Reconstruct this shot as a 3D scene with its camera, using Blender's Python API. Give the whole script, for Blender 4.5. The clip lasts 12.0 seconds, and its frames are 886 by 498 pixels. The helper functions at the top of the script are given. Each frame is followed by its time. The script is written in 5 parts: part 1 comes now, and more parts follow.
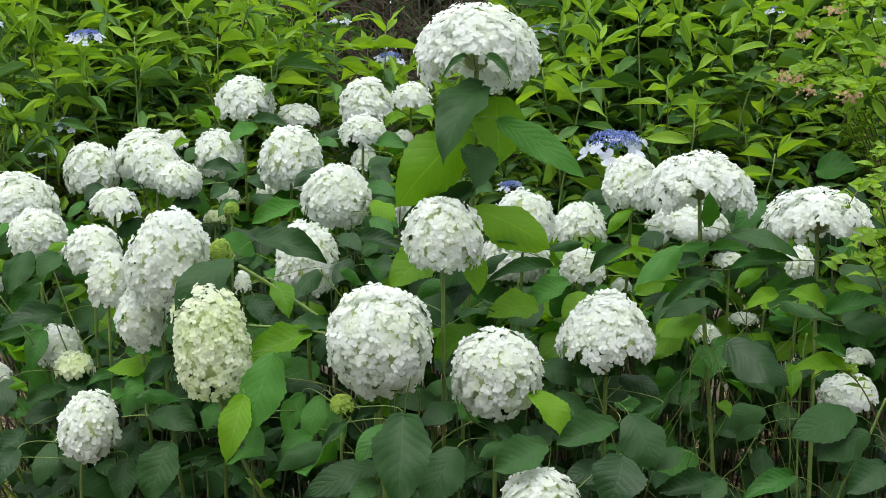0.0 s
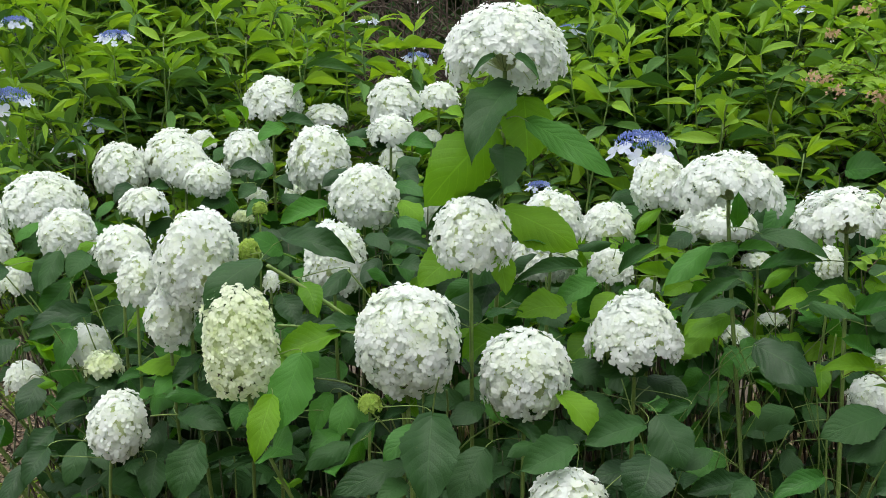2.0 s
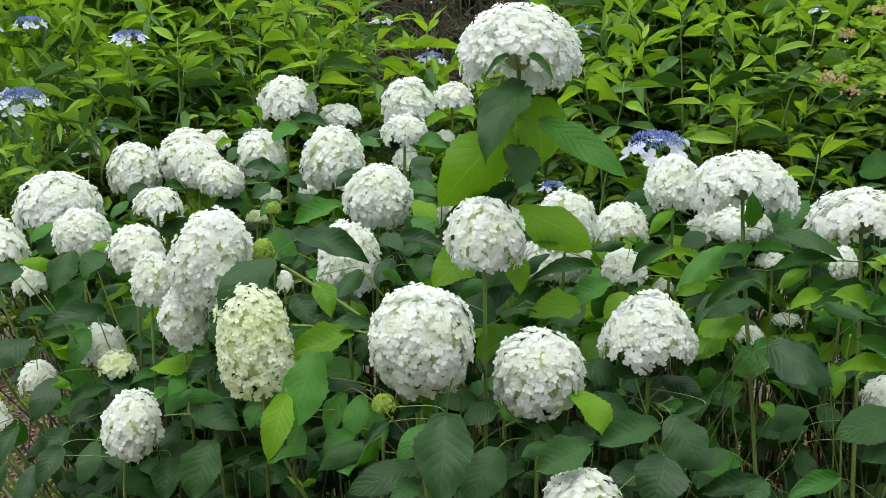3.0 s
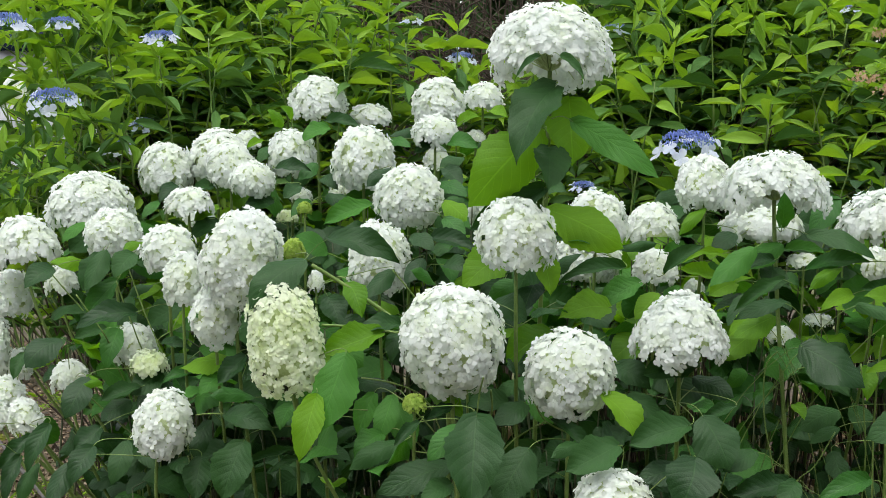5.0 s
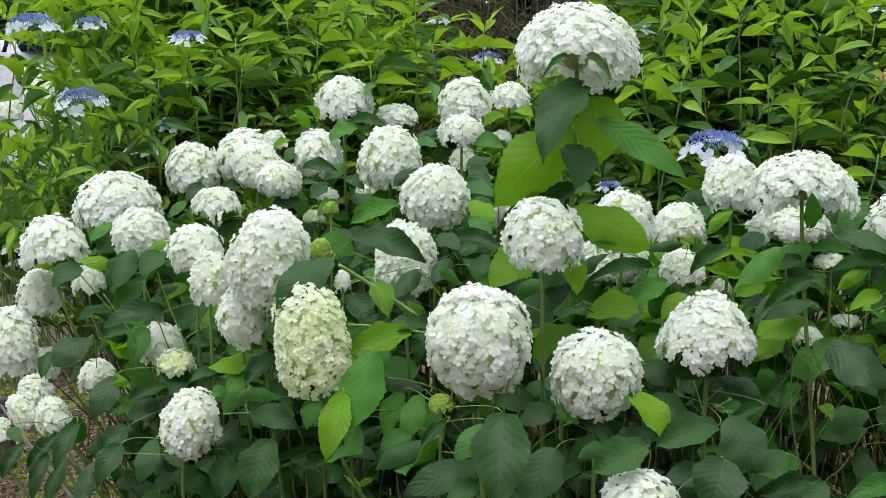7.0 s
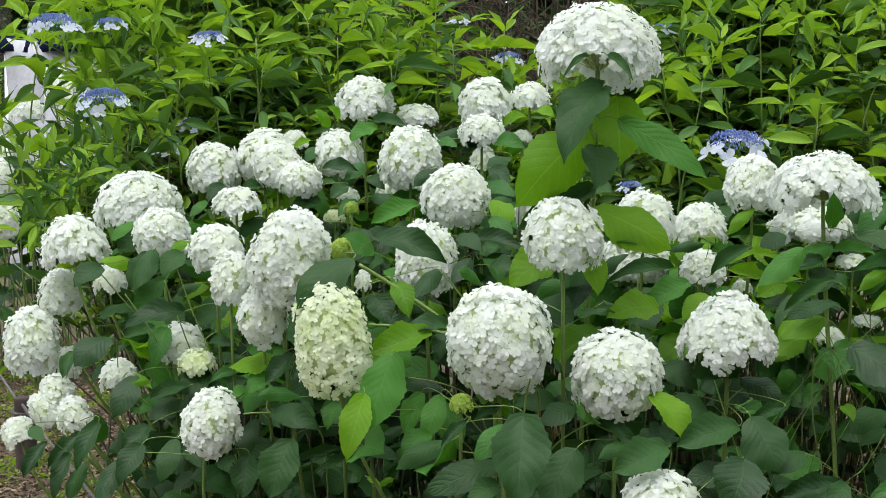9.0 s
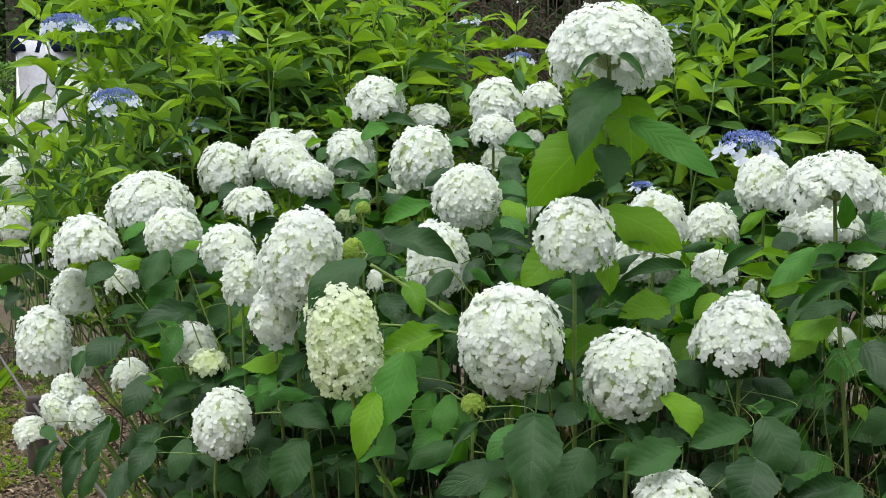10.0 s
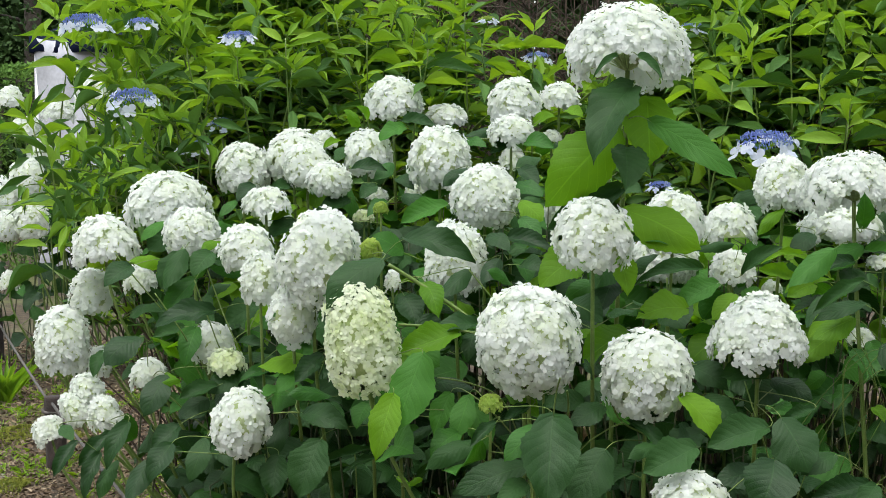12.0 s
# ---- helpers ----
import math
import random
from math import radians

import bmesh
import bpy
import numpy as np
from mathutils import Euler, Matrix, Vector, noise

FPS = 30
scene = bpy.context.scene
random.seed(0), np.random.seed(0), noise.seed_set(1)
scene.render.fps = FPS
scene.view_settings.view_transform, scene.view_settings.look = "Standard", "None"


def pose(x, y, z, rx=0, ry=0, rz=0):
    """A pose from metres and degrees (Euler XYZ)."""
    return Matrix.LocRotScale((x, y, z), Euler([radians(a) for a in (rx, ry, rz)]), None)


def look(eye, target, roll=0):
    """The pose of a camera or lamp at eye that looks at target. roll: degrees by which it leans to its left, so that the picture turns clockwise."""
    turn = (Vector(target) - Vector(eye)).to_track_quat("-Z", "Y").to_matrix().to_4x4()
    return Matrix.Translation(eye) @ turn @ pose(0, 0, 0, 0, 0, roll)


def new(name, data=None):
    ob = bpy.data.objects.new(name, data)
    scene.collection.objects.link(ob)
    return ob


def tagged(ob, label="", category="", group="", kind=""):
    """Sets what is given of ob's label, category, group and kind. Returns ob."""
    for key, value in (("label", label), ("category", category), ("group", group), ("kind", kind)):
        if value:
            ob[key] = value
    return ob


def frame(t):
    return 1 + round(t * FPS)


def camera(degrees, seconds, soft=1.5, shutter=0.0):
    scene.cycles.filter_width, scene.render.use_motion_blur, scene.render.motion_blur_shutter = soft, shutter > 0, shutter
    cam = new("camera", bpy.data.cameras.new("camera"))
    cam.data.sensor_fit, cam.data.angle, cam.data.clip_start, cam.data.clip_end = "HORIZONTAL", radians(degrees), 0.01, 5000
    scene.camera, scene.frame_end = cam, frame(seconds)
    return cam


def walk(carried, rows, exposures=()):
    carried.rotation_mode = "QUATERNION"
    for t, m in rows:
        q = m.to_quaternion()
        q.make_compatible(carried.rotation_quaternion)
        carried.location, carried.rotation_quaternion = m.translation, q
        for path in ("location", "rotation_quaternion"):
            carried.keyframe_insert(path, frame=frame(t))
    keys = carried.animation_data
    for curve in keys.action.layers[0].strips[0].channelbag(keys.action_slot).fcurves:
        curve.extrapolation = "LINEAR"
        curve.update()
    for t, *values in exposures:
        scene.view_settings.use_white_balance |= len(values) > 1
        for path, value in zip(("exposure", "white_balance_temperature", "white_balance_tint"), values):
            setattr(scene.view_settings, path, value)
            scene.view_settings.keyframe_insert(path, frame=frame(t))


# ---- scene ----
# ---- camera: a slow pan on a tripod, the lens a little ahead of the pan axis ----
cam = camera(29.29, 12.0, soft=0.6)
EYE, PITCH, ARM = 1.40, -3.85, 0.20
PAN = [(0, -2.397), (0.5, -2.233), (1, -1.981), (1.5, -1.721), (2, -1.492), (2.5, -1.24), (3, -1.048), (5, -0.063), (5.5, 0.169), (6, 0.363), (6.5, 0.579), (7, 0.792), (9, 1.453), (9.5, 1.632), (10, 1.822), (10.5, 1.989), (11, 2.127), (11.5, 2.272), (12, 2.397)]
walk(cam, [(t, pose(-ARM * math.sin(radians(a)), ARM * math.cos(radians(a)) - ARM, EYE, 90 + PITCH, 0, a)) for t, a in PAN])

# ---- light: a bright overcast sky ----
world = bpy.data.worlds.new("overcast")
scene.world = world
world.use_nodes = True
wn = world.node_tree
sky = wn.nodes.new("ShaderNodeTexSky")
sky.sky_type, sky.sun_disc = "NISHITA", False
SUN_UP, SUN_TURN = 70.0, 200.0
sky.sun_elevation, sky.sun_rotation = radians(SUN_UP), radians(SUN_TURN)
sky.air_density, sky.dust_density, sky.ozone_density = 1.0, 4.0, 1.0
wash = wn.nodes.new("ShaderNodeHueSaturation")
wash.inputs["Saturation"].default_value = 0.28
wn.links.new(sky.outputs[0], wash.inputs["Color"])
wn.links.new(wash.outputs[0], wn.nodes["Background"].inputs["Color"])
wn.nodes["Background"].inputs["Strength"].default_value = 0.46
sun = new("sun", bpy.data.lights.new("sun", "SUN"))
sun.data.energy, sun.data.angle, sun.data.color = 0.42, radians(70), (0.975, 1.0, 0.975)
a, e = radians(SUN_TURN), radians(SUN_UP)
sun.matrix_world = look((0, 0, 0), (-math.sin(a) * math.cos(e), -math.cos(a) * math.cos(e), -math.sin(e)))
scene.view_settings.exposure = -0.26


# ---- materials ----
def nodes_of(name):
    m = bpy.data.materials.new(name)
    m.use_nodes = True
    nt = m.node_tree
    b = nt.nodes["Principled BSDF"]
    return m, nt, b


def mixer(nt, fac, a, b, mode="MIX"):
    """A colour mix; fac, a and b are sockets or values."""
    n = nt.nodes.new("ShaderNodeMix")
    n.data_type, n.blend_type = "RGBA", mode
    for sock, v in ((n.inputs[0], fac), (n.inputs[6], a), (n.inputs[7], b)):
        if isinstance(v, bpy.types.NodeSocket):
            nt.links.new(v, sock)
        elif isinstance(v, (int, float)):
            sock.default_value = v
        else:
            sock.default_value = (*v, 1)
    return n.outputs[2]


def calc(nt, op, a, b=0.0, c=0.0):
    n = nt.nodes.new("ShaderNodeMath")
    n.operation = op
    for sock, v in zip(n.inputs, (a, b, c)):
        if isinstance(v, bpy.types.NodeSocket):
            nt.links.new(v, sock)
        else:
            sock.default_value = v
    return n.outputs[0]


def ramp(nt, fac, lo, hi):
    n = nt.nodes.new("ShaderNodeMapRange")
    n.inputs[1].default_value, n.inputs[2].default_value = lo, hi
    nt.links.new(fac, n.inputs[0])
    return n.outputs[0]


def speckle(nt, scale, detail=4.0, coords="Object", rough=0.6):
    tc = nt.nodes.new("ShaderNodeTexCoord")
    n = nt.nodes.new("ShaderNodeTexNoise")
    n.inputs["Scale"].default_value, n.inputs["Detail"].default_value, n.inputs["Roughness"].default_value = scale, detail, rough
    nt.links.new(tc.outputs[coords], n.inputs["Vector"])
    return n.outputs[0]


def relief(nt, b, height, strength, distance):
    n = nt.nodes.new("ShaderNodeBump")
    n.inputs["Strength"].default_value, n.inputs["Distance"].default_value = strength, distance
    nt.links.new(height, n.inputs["Height"])
    nt.links.new(n.outputs[0], b.inputs["Normal"])
    return n.outputs[0]


def see_through(nt, b, colour, share, normal=None):
    """Adds light that passes through a thin blade."""
    tr = nt.nodes.new("ShaderNodeBsdfTranslucent")
    nt.links.new(colour, tr.inputs["Color"])
    if normal:
        nt.links.new(normal, tr.inputs["Normal"])
    mx = nt.nodes.new("ShaderNodeMixShader")
    mx.inputs[0].default_value = share
    nt.links.new(b.outputs[0], mx.inputs[1])
    nt.links.new(tr.outputs[0], mx.inputs[2])
    nt.links.new(mx.outputs[0], nt.nodes["Material Output"].inputs[0])


def leaf_material(name, dark, light, veins, gloss, share, slant, per_island=False):
    """A leaf blade: midrib and slanting side veins along the blade's own coordinates, blotches, and light coming through."""
    m, nt, b = nodes_of(name)
    uv = nt.nodes.new("ShaderNodeUVMap")
    sep = nt.nodes.new("ShaderNodeSeparateXYZ")
    nt.links.new(uv.outputs[0], sep.inputs[0])
    side = calc(nt, "ABSOLUTE", calc(nt, "MULTIPLY_ADD", sep.outputs[0], 2.0, -1.0))
    along = calc(nt, "MULTIPLY_ADD", side, -slant, sep.outputs[1])
    rib = calc(nt, "PINGPONG", calc(nt, "MULTIPLY", along, veins), 0.5)
    vein = ramp(nt, rib, 0.07, 0.0)
    mid = ramp(nt, side, 0.045, 0.015)
    line = calc(nt, "MAXIMUM", calc(nt, "MULTIPLY", vein, 0.55), mid)
    if per_island:
        geo = nt.nodes.new("ShaderNodeNewGeometry")
        rnd = geo.outputs["Random Per Island"]
    else:
        info = nt.nodes.new("ShaderNodeObjectInfo")
        rnd = info.outputs["Random"]
    blot = speckle(nt, 6.0, 6.0, "Object", 0.7)
    tone = calc(nt, "MULTIPLY_ADD", blot, 0.5, calc(nt, "MULTIPLY_ADD", rnd, 0.9, -0.2))
    base = mixer(nt, tone, dark, light)
    base = mixer(nt, calc(nt, "MULTIPLY", line, 0.14 if slant > 0.35 else 0.18), base, tuple(min(1, 1.9 * c + 0.02) for c in light))
    spots = ramp(nt, speckle(nt, 38.0, 2.0), 0.70, 0.76)
    base = mixer(nt, calc(nt, "MULTIPLY", spots, 0.35), base, (0.16, 0.13, 0.04))
    nt.links.new(base, b.inputs["Base Color"])
    nt.links.new(calc(nt, "MULTIPLY_ADD", rnd, 0.20, gloss - 0.08), b.inputs["Roughness"])
    b.inputs["Specular IOR Level"].default_value = 0.22 if slant > 0.35 else 0.27
    puff = calc(nt, "MULTIPLY_ADD", speckle(nt, 34.0, 3.0), 0.9, calc(nt, "SUBTRACT", calc(nt, "POWER", rib, 0.5), calc(nt, "MULTIPLY", mid, 0.5)))
    nrm = relief(nt, b, puff, 0.16 if slant > 0.35 else 0.22, 0.006)
    warm = mixer(nt, 1.0, base, (1.55, 1.5, 0.45), "MULTIPLY")
    see_through(nt, b, warm, share, nrm)
    return m


def petal_material(name, white, tint):
    m, nt, b = nodes_of(name)
    geo = nt.nodes.new("ShaderNodeNewGeometry")
    patch = ramp(nt, speckle(nt, 14.0, 3.0), 0.42, 0.66)
    mixv = calc(nt, "MULTIPLY", patch, calc(nt, "MULTIPLY_ADD", geo.outputs["Random Per Island"], 0.7, 0.2))
    base = mixer(nt, mixv, white, tint)
    nt.links.new(base, b.inputs["Base Color"])
    b.inputs["Roughness"].default_value = 0.6
    b.inputs["Specular IOR Level"].default_value = 0.2
    nrm = relief(nt, b, speckle(nt, 160.0, 2.0), 0.25, 0.002)
    see_through(nt, b, base, 0.58, nrm)
    return m


def plain_material(name, one, two, scale, rough, bump=0.3, distance=0.004, metal=0.0, detail=6.0, shine=0.5):
    m, nt, b = nodes_of(name)
    f = speckle(nt, scale, detail)
    g = speckle(nt, scale * 9, 3.0)
    base = mixer(nt, ramp(nt, f, 0.35, 0.65), one, two)
    base = mixer(nt, calc(nt, "MULTIPLY", ramp(nt, g, 0.4, 0.7), 0.4), base, tuple(c * 0.6 for c in one))
    nt.links.new(base, b.inputs["Base Color"])
    b.inputs["Roughness"].default_value, b.inputs["Metallic"].default_value = rough, metal
    b.inputs["Specular IOR Level"].default_value = shine
    relief(nt, b, g, bump, distance)
    return m


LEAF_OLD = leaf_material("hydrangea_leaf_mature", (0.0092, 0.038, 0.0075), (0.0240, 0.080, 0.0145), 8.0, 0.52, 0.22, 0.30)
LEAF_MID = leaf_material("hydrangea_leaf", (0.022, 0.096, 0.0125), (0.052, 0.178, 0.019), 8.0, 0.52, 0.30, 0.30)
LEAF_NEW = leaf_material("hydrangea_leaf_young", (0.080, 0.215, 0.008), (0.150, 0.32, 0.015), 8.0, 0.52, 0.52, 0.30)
LANCE_OLD = leaf_material("lacecap_leaf", (0.036, 0.100, 0.022), (0.088, 0.192, 0.039), 7.0, 0.48, 0.25, 0.40)
LANCE_NEW = leaf_material("lacecap_leaf_young", (0.135, 0.275, 0.026), (0.25, 0.41, 0.045), 7.0, 0.48, 0.42, 0.40)
LANCE_REST_NEW = leaf_material("lacecap_leaf_outer", (0.125, 0.255, 0.026), (0.245, 0.40, 0.045), 7.0, 0.48, 0.42, 0.40, True)
LANCE_REST = leaf_material("lacecap_leaf_inner", (0.034, 0.096, 0.022), (0.086, 0.190, 0.039), 7.0, 0.48, 0.25, 0.40, True)
# darkened so that the bed's filler leaves read as deep shade
LEAF_SHADE = leaf_material("hydrangea_leaf_shade_fill", (0.010, 0.038, 0.010), (0.024, 0.080, 0.015), 8.0, 0.55, 0.20, 0.30, True)
PETAL = petal_material("white_petal", (0.805, 0.84, 0.81), (0.76, 0.82, 0.66))
PETAL_CREAM = petal_material("cream_petal", (0.81, 0.865, 0.70), (0.72, 0.81, 0.40))
PETAL_GREEN = petal_material("green_bud_petal", (0.42, 0.55, 0.12), (0.25, 0.40, 0.06))
PETAL_PALE = petal_material("pale_sepal", (0.74, 0.79, 0.86), (0.55, 0.62, 0.82))
BLUE = petal_material("blue_floret", (0.24, 0.32, 0.62), (0.40, 0.48, 0.74))
SALMON = petal_material("salmon_flower", (0.60, 0.40, 0.28), (0.56, 0.42, 0.22))
CORE = plain_material("flower_stalks", (0.40, 0.50, 0.20), (0.62, 0.70, 0.40), 60, 0.7)
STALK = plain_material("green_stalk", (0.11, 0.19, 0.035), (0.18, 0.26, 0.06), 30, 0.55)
# darker copy of the stalk colour for the fill shoots, shade painted in
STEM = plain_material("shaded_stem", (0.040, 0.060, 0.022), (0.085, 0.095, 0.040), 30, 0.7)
WOOD = plain_material("brown_twig", (0.035, 0.024, 0.015), (0.075, 0.052, 0.032), 25, 0.85)
TWIG = plain_material("tan_twig", (0.09, 0.06, 0.03), (0.16, 0.12, 0.06), 25, 0.8)
BARK = plain_material("bark", (0.03, 0.024, 0.018), (0.06, 0.05, 0.038), 6, 0.9, 0.8, 0.03)
POST = plain_material("weathered_post", (0.022, 0.016, 0.013), (0.055, 0.040, 0.034), 20, 0.85, 0.6, 0.006)
ROPE = plain_material("grey_rope", (0.06, 0.055, 0.05), (0.13, 0.12, 0.11), 60, 0.9)
CLOTH = plain_material("white_canvas", (0.42, 0.435, 0.475), (0.48, 0.495, 0.53), 3, 0.8, 0.1, 0.003)
NAVY = plain_material("navy_canvas", (0.008, 0.012, 0.03), (0.014, 0.02, 0.045), 5, 0.9, shine=0.05)
STEEL = plain_material("tent_frame", (0.5, 0.5, 0.52), (0.6, 0.6, 0.6), 10, 0.4, 0.1, 0.001, 0.8)
PATH = plain_material("gritty_path", (0.20, 0.18, 0.15), (0.32, 0.29, 0.25), 14, 0.95, 0.9, 0.008)
MOSS = plain_material("moss", (0.11, 0.14, 0.012), (0.25, 0.28, 0.03), 18, 0.95, 0.9, 0.01)


def litter_material():
    """Dead leaves and chips, each of its own brown or straw tone."""
    m, nt, b = nodes_of("dry_litter")
    geo = nt.nodes.new("ShaderNodeNewGeometry")
    rnd = geo.outputs["Random Per Island"]
    base = mixer(nt, ramp(nt, rnd, 0.0, 0.6), (0.045, 0.028, 0.016), (0.16, 0.11, 0.06))
    base = mixer(nt, ramp(nt, rnd, 0.7, 1.0), base, (0.38, 0.31, 0.20))
    base = mixer(nt, calc(nt, "MULTIPLY", speckle(nt, 60.0, 3.0), 0.5), base, (0.05, 0.035, 0.02))
    nt.links.new(base, b.inputs["Base Color"])
    b.inputs["Roughness"].default_value = 0.85
    return m


LITTER = litter_material()
STRAW = plain_material("dry_straw", (0.26, 0.20, 0.10), (0.42, 0.34, 0.20), 30, 0.9)
FAR_LEAF = plain_material("far_foliage", (0.018, 0.045, 0.012), (0.045, 0.09, 0.02), 2, 0.7, shine=0.15)
HEDGE = plain_material("hedge_foliage", (0.075, 0.17, 0.025), (0.15, 0.28, 0.05), 3, 0.6, shine=0.2)


def soil_material():
    m, nt, b = nodes_of("leaf_litter_soil")
    big = speckle(nt, 0.8, 5.0)
    fine = speckle(nt, 24.0, 6.0)
    base = mixer(nt, ramp(nt, fine, 0.35, 0.7), (0.022, 0.016, 0.009), (0.10, 0.073, 0.038))
    base = mixer(nt, ramp(nt, big, 0.5, 0.62), base, (0.09, 0.10, 0.03))
    nt.links.new(base, b.inputs["Base Color"])
    b.inputs["Roughness"].default_value = 0.95
    relief(nt, b, fine, 0.8, 0.02)
    return m


SOIL = soil_material()


# ---- building blocks ----
def mesh_of(name, verts, faces, material, uvs=None, smooth=True):
    me = bpy.data.meshes.new(name)
    me.from_pydata([tuple(v) for v in verts], [], faces)
    if uvs is not None:
        layer = me.uv_layers.new(name="UVMap")
        loops = np.zeros(len(me.loops), dtype=np.int32)
        me.loops.foreach_get("vertex_index", loops)
        layer.data.foreach_set("uv", np.asarray(uvs, dtype=np.float32)[loops].ravel())
    if smooth:
        me.polygons.foreach_set("use_smooth", [True] * len(me.polygons))
    me.materials.append(material)
    return me


def part(name, mesh, parent, label="", kind="", m=None):
    ob = new(name, mesh)
    if m is not None:
        ob.matrix_world = m
    if parent is not None:
        ob.parent = parent
        ob.matrix_parent_inverse = parent.matrix_basis.inverted()
    return tagged(ob, label=label, kind=kind)


def thing(name, place, label, category, group="", kind=""):
    ob = new(name)
    ob.empty_display_size = 0.05
    ob.matrix_basis = Matrix.Translation(place)
    return tagged(ob, label, category, group, kind)


def tube(points, radii, sides=6):
    """Vertices and faces of a round stalk through the points."""
    verts, faces = [], []
    pts = [Vector(p) for p in points]
    side = Vector((1, 0.3, 0.1))
    for i, p in enumerate(pts):
        way = (pts[min(i + 1, len(pts) - 1)] - pts[max(i - 1, 0)]).normalized()
        a = way.cross(side)
        if a.length < 1e-3:
            a = way.cross(Vector((0, 1, 0)))
        a.normalize()
        b = way.cross(a)
        r = radii[i] if hasattr(radii, "__len__") else radii
        for k in range(sides):
            t = 2 * math.pi * k / sides
            verts.append(p + a * (r * math.cos(t)) + b * (r * math.sin(t)))
    for i in range(len(pts) - 1):
        for k in range(sides):
            l = (k + 1) % sides
            faces.append((i * sides + k, i * sides + l, (i + 1) * sides + l, (i + 1) * sides + k))
    faces.append(tuple(range(sides))[::-1])
    faces.append(tuple((len(pts) - 1) * sides + k for k in range(sides)))
    return verts, faces


def merge(pieces):
    verts, faces = [], []
    for v, f in pieces:
        n = len(verts)
        verts.extend(v)
        faces.extend(tuple(n + i for i in q) for q in f)
    return verts, faces


def bend(a, b, c, d, n):
    """A Bezier curve as n + 1 points."""
    out = []
    for i in range(n + 1):
        t = i / n
        s = 1 - t
        out.append(Vector(a) * s ** 3 + Vector(b) * (3 * s * s * t) + Vector(c) * (3 * s * t * t) + Vector(d) * t ** 3)
    return out


# ---- leaves ----
def blade(rng, shape, rows, teeth, plain=False):
    """A leaf blade of length 1 along y and width 1 along x, arched, folded at the midrib and wavy."""
    cols = (-1.0, -0.58, 0.0, 0.58, 1.0) if shape == "broad" else ((-1.0, 0.0, 1.0) if plain else (-1.0, -0.5, 0.0, 0.5, 1.0))
    arch, fold, wave = rng.uniform(0.0, 0.22), rng.uniform(-0.15, 0.34), rng.uniform(0.012, 0.034)
    phase, twist, sway = rng.uniform(0, 6), rng.uniform(-0.5, 0.5), rng.uniform(-0.08, 0.08)
    hook = rng.uniform(0.0, 0.10)
    if shape == "lance":
        arch, fold, wave, hook = rng.uniform(-0.03, 0.13), rng.uniform(0.10, 0.50), rng.uniform(0.004, 0.016), rng.uniform(-0.03, 0.08)
    verts, uvs, faces = [], [], []
    for i in range(rows + 1):
        t = i / rows
        if shape == "broad":
            w = 0.5 * min(1, (t / 0.36) ** 0.5 if t > 0 else 0) * (1 - 0.93 * max(0, (t - 0.36) / 0.64) ** 2.1) * (1 if t < 0.9 else max(0.0, (1 - t) / 0.1) ** 0.7)
            w = max(w, 0.004) + (0.03 if t < 0.12 and i else 0)
            back = -0.07 * max(0, 1 - t / 0.2)
        else:
            w = 0.5 * (math.sin(math.pi / 2 * t / 0.36) ** 0.9 if t < 0.36 else (0.5 + 0.5 * math.cos(math.pi * (t - 0.36) / 0.64)) ** 1.3)
            w = max(w, 0.008)
            back = 0
        for c in cols:
            x = c * w
            if abs(c) == 1 and 0 < i < rows:
                x *= 1 + (teeth if i % 2 else -teeth)
            y = t + back * abs(c)
            z = arch * 4 * t * (1 - t) + fold * abs(x) * 1.4 - 0.18 * x * x - hook * t ** 4
            z += wave * math.sin(phase + t * 15 + (3 if c > 0 else 0)) * abs(c) + twist * x * (t - 0.4)
            verts.append((x + sway * math.sin(math.pi * t), y, z))
            uvs.append((0.5 + 0.5 * c, t))
    n = len(cols)
    for i in range(rows):
        for k in range(n - 1):
            faces.append((i * n + k, i * n + k + 1, (i + 1) * n + k + 1, (i + 1) * n + k))
    return verts, faces, uvs


rng = random.Random(4)
BROAD = [blade(rng, "broad", 20, 0.034) for _ in range(7)]
LANCE = [blade(rng, "lance", 8, 0.02) for _ in range(7)]
THIN = [blade(rng, "lance", 5, 0.0, True) for _ in range(7)]
TONES = {"old": LEAF_OLD, "mid": LEAF_MID, "new": LEAF_NEW, "lance": LANCE_OLD, "tip": LANCE_NEW}
BLADES = {}
for tone, mat in TONES.items():
    BLADES[tone] = [mesh_of("leaf", *(b[:2]), mat, b[2]) for b in (LANCE if tone in ("lance", "tip") else BROAD)]


def blade_pose(base, tip, width, roll, faces_to=(0.0, -0.62, 0.78)):
    base, tip = Vector(base), Vector(tip)
    y = tip - base
    length = y.length
    y.normalize()
    z = Vector(faces_to)
    z = z - y * z.dot(y)
    if z.length < 0.05:
        z = Vector((0, 0, 1)) - y * y.z
    z.normalize()
    x = y.cross(z)
    turn = Matrix((x, y, z)).transposed().to_4x4()
    return Matrix.Translation(base) @ turn @ Matrix.Rotation(radians(roll), 4, "Y") @ Matrix.Diagonal((width, length, length, 1))


def leaf(parent, base, tip, width, roll=0, tone="mid", shape=0, facing=(0.0, -0.62, 0.78)):
    return part("leaf", BLADES[tone][shape % 7], parent, "", "", blade_pose(base, tip, width, roll, facing))


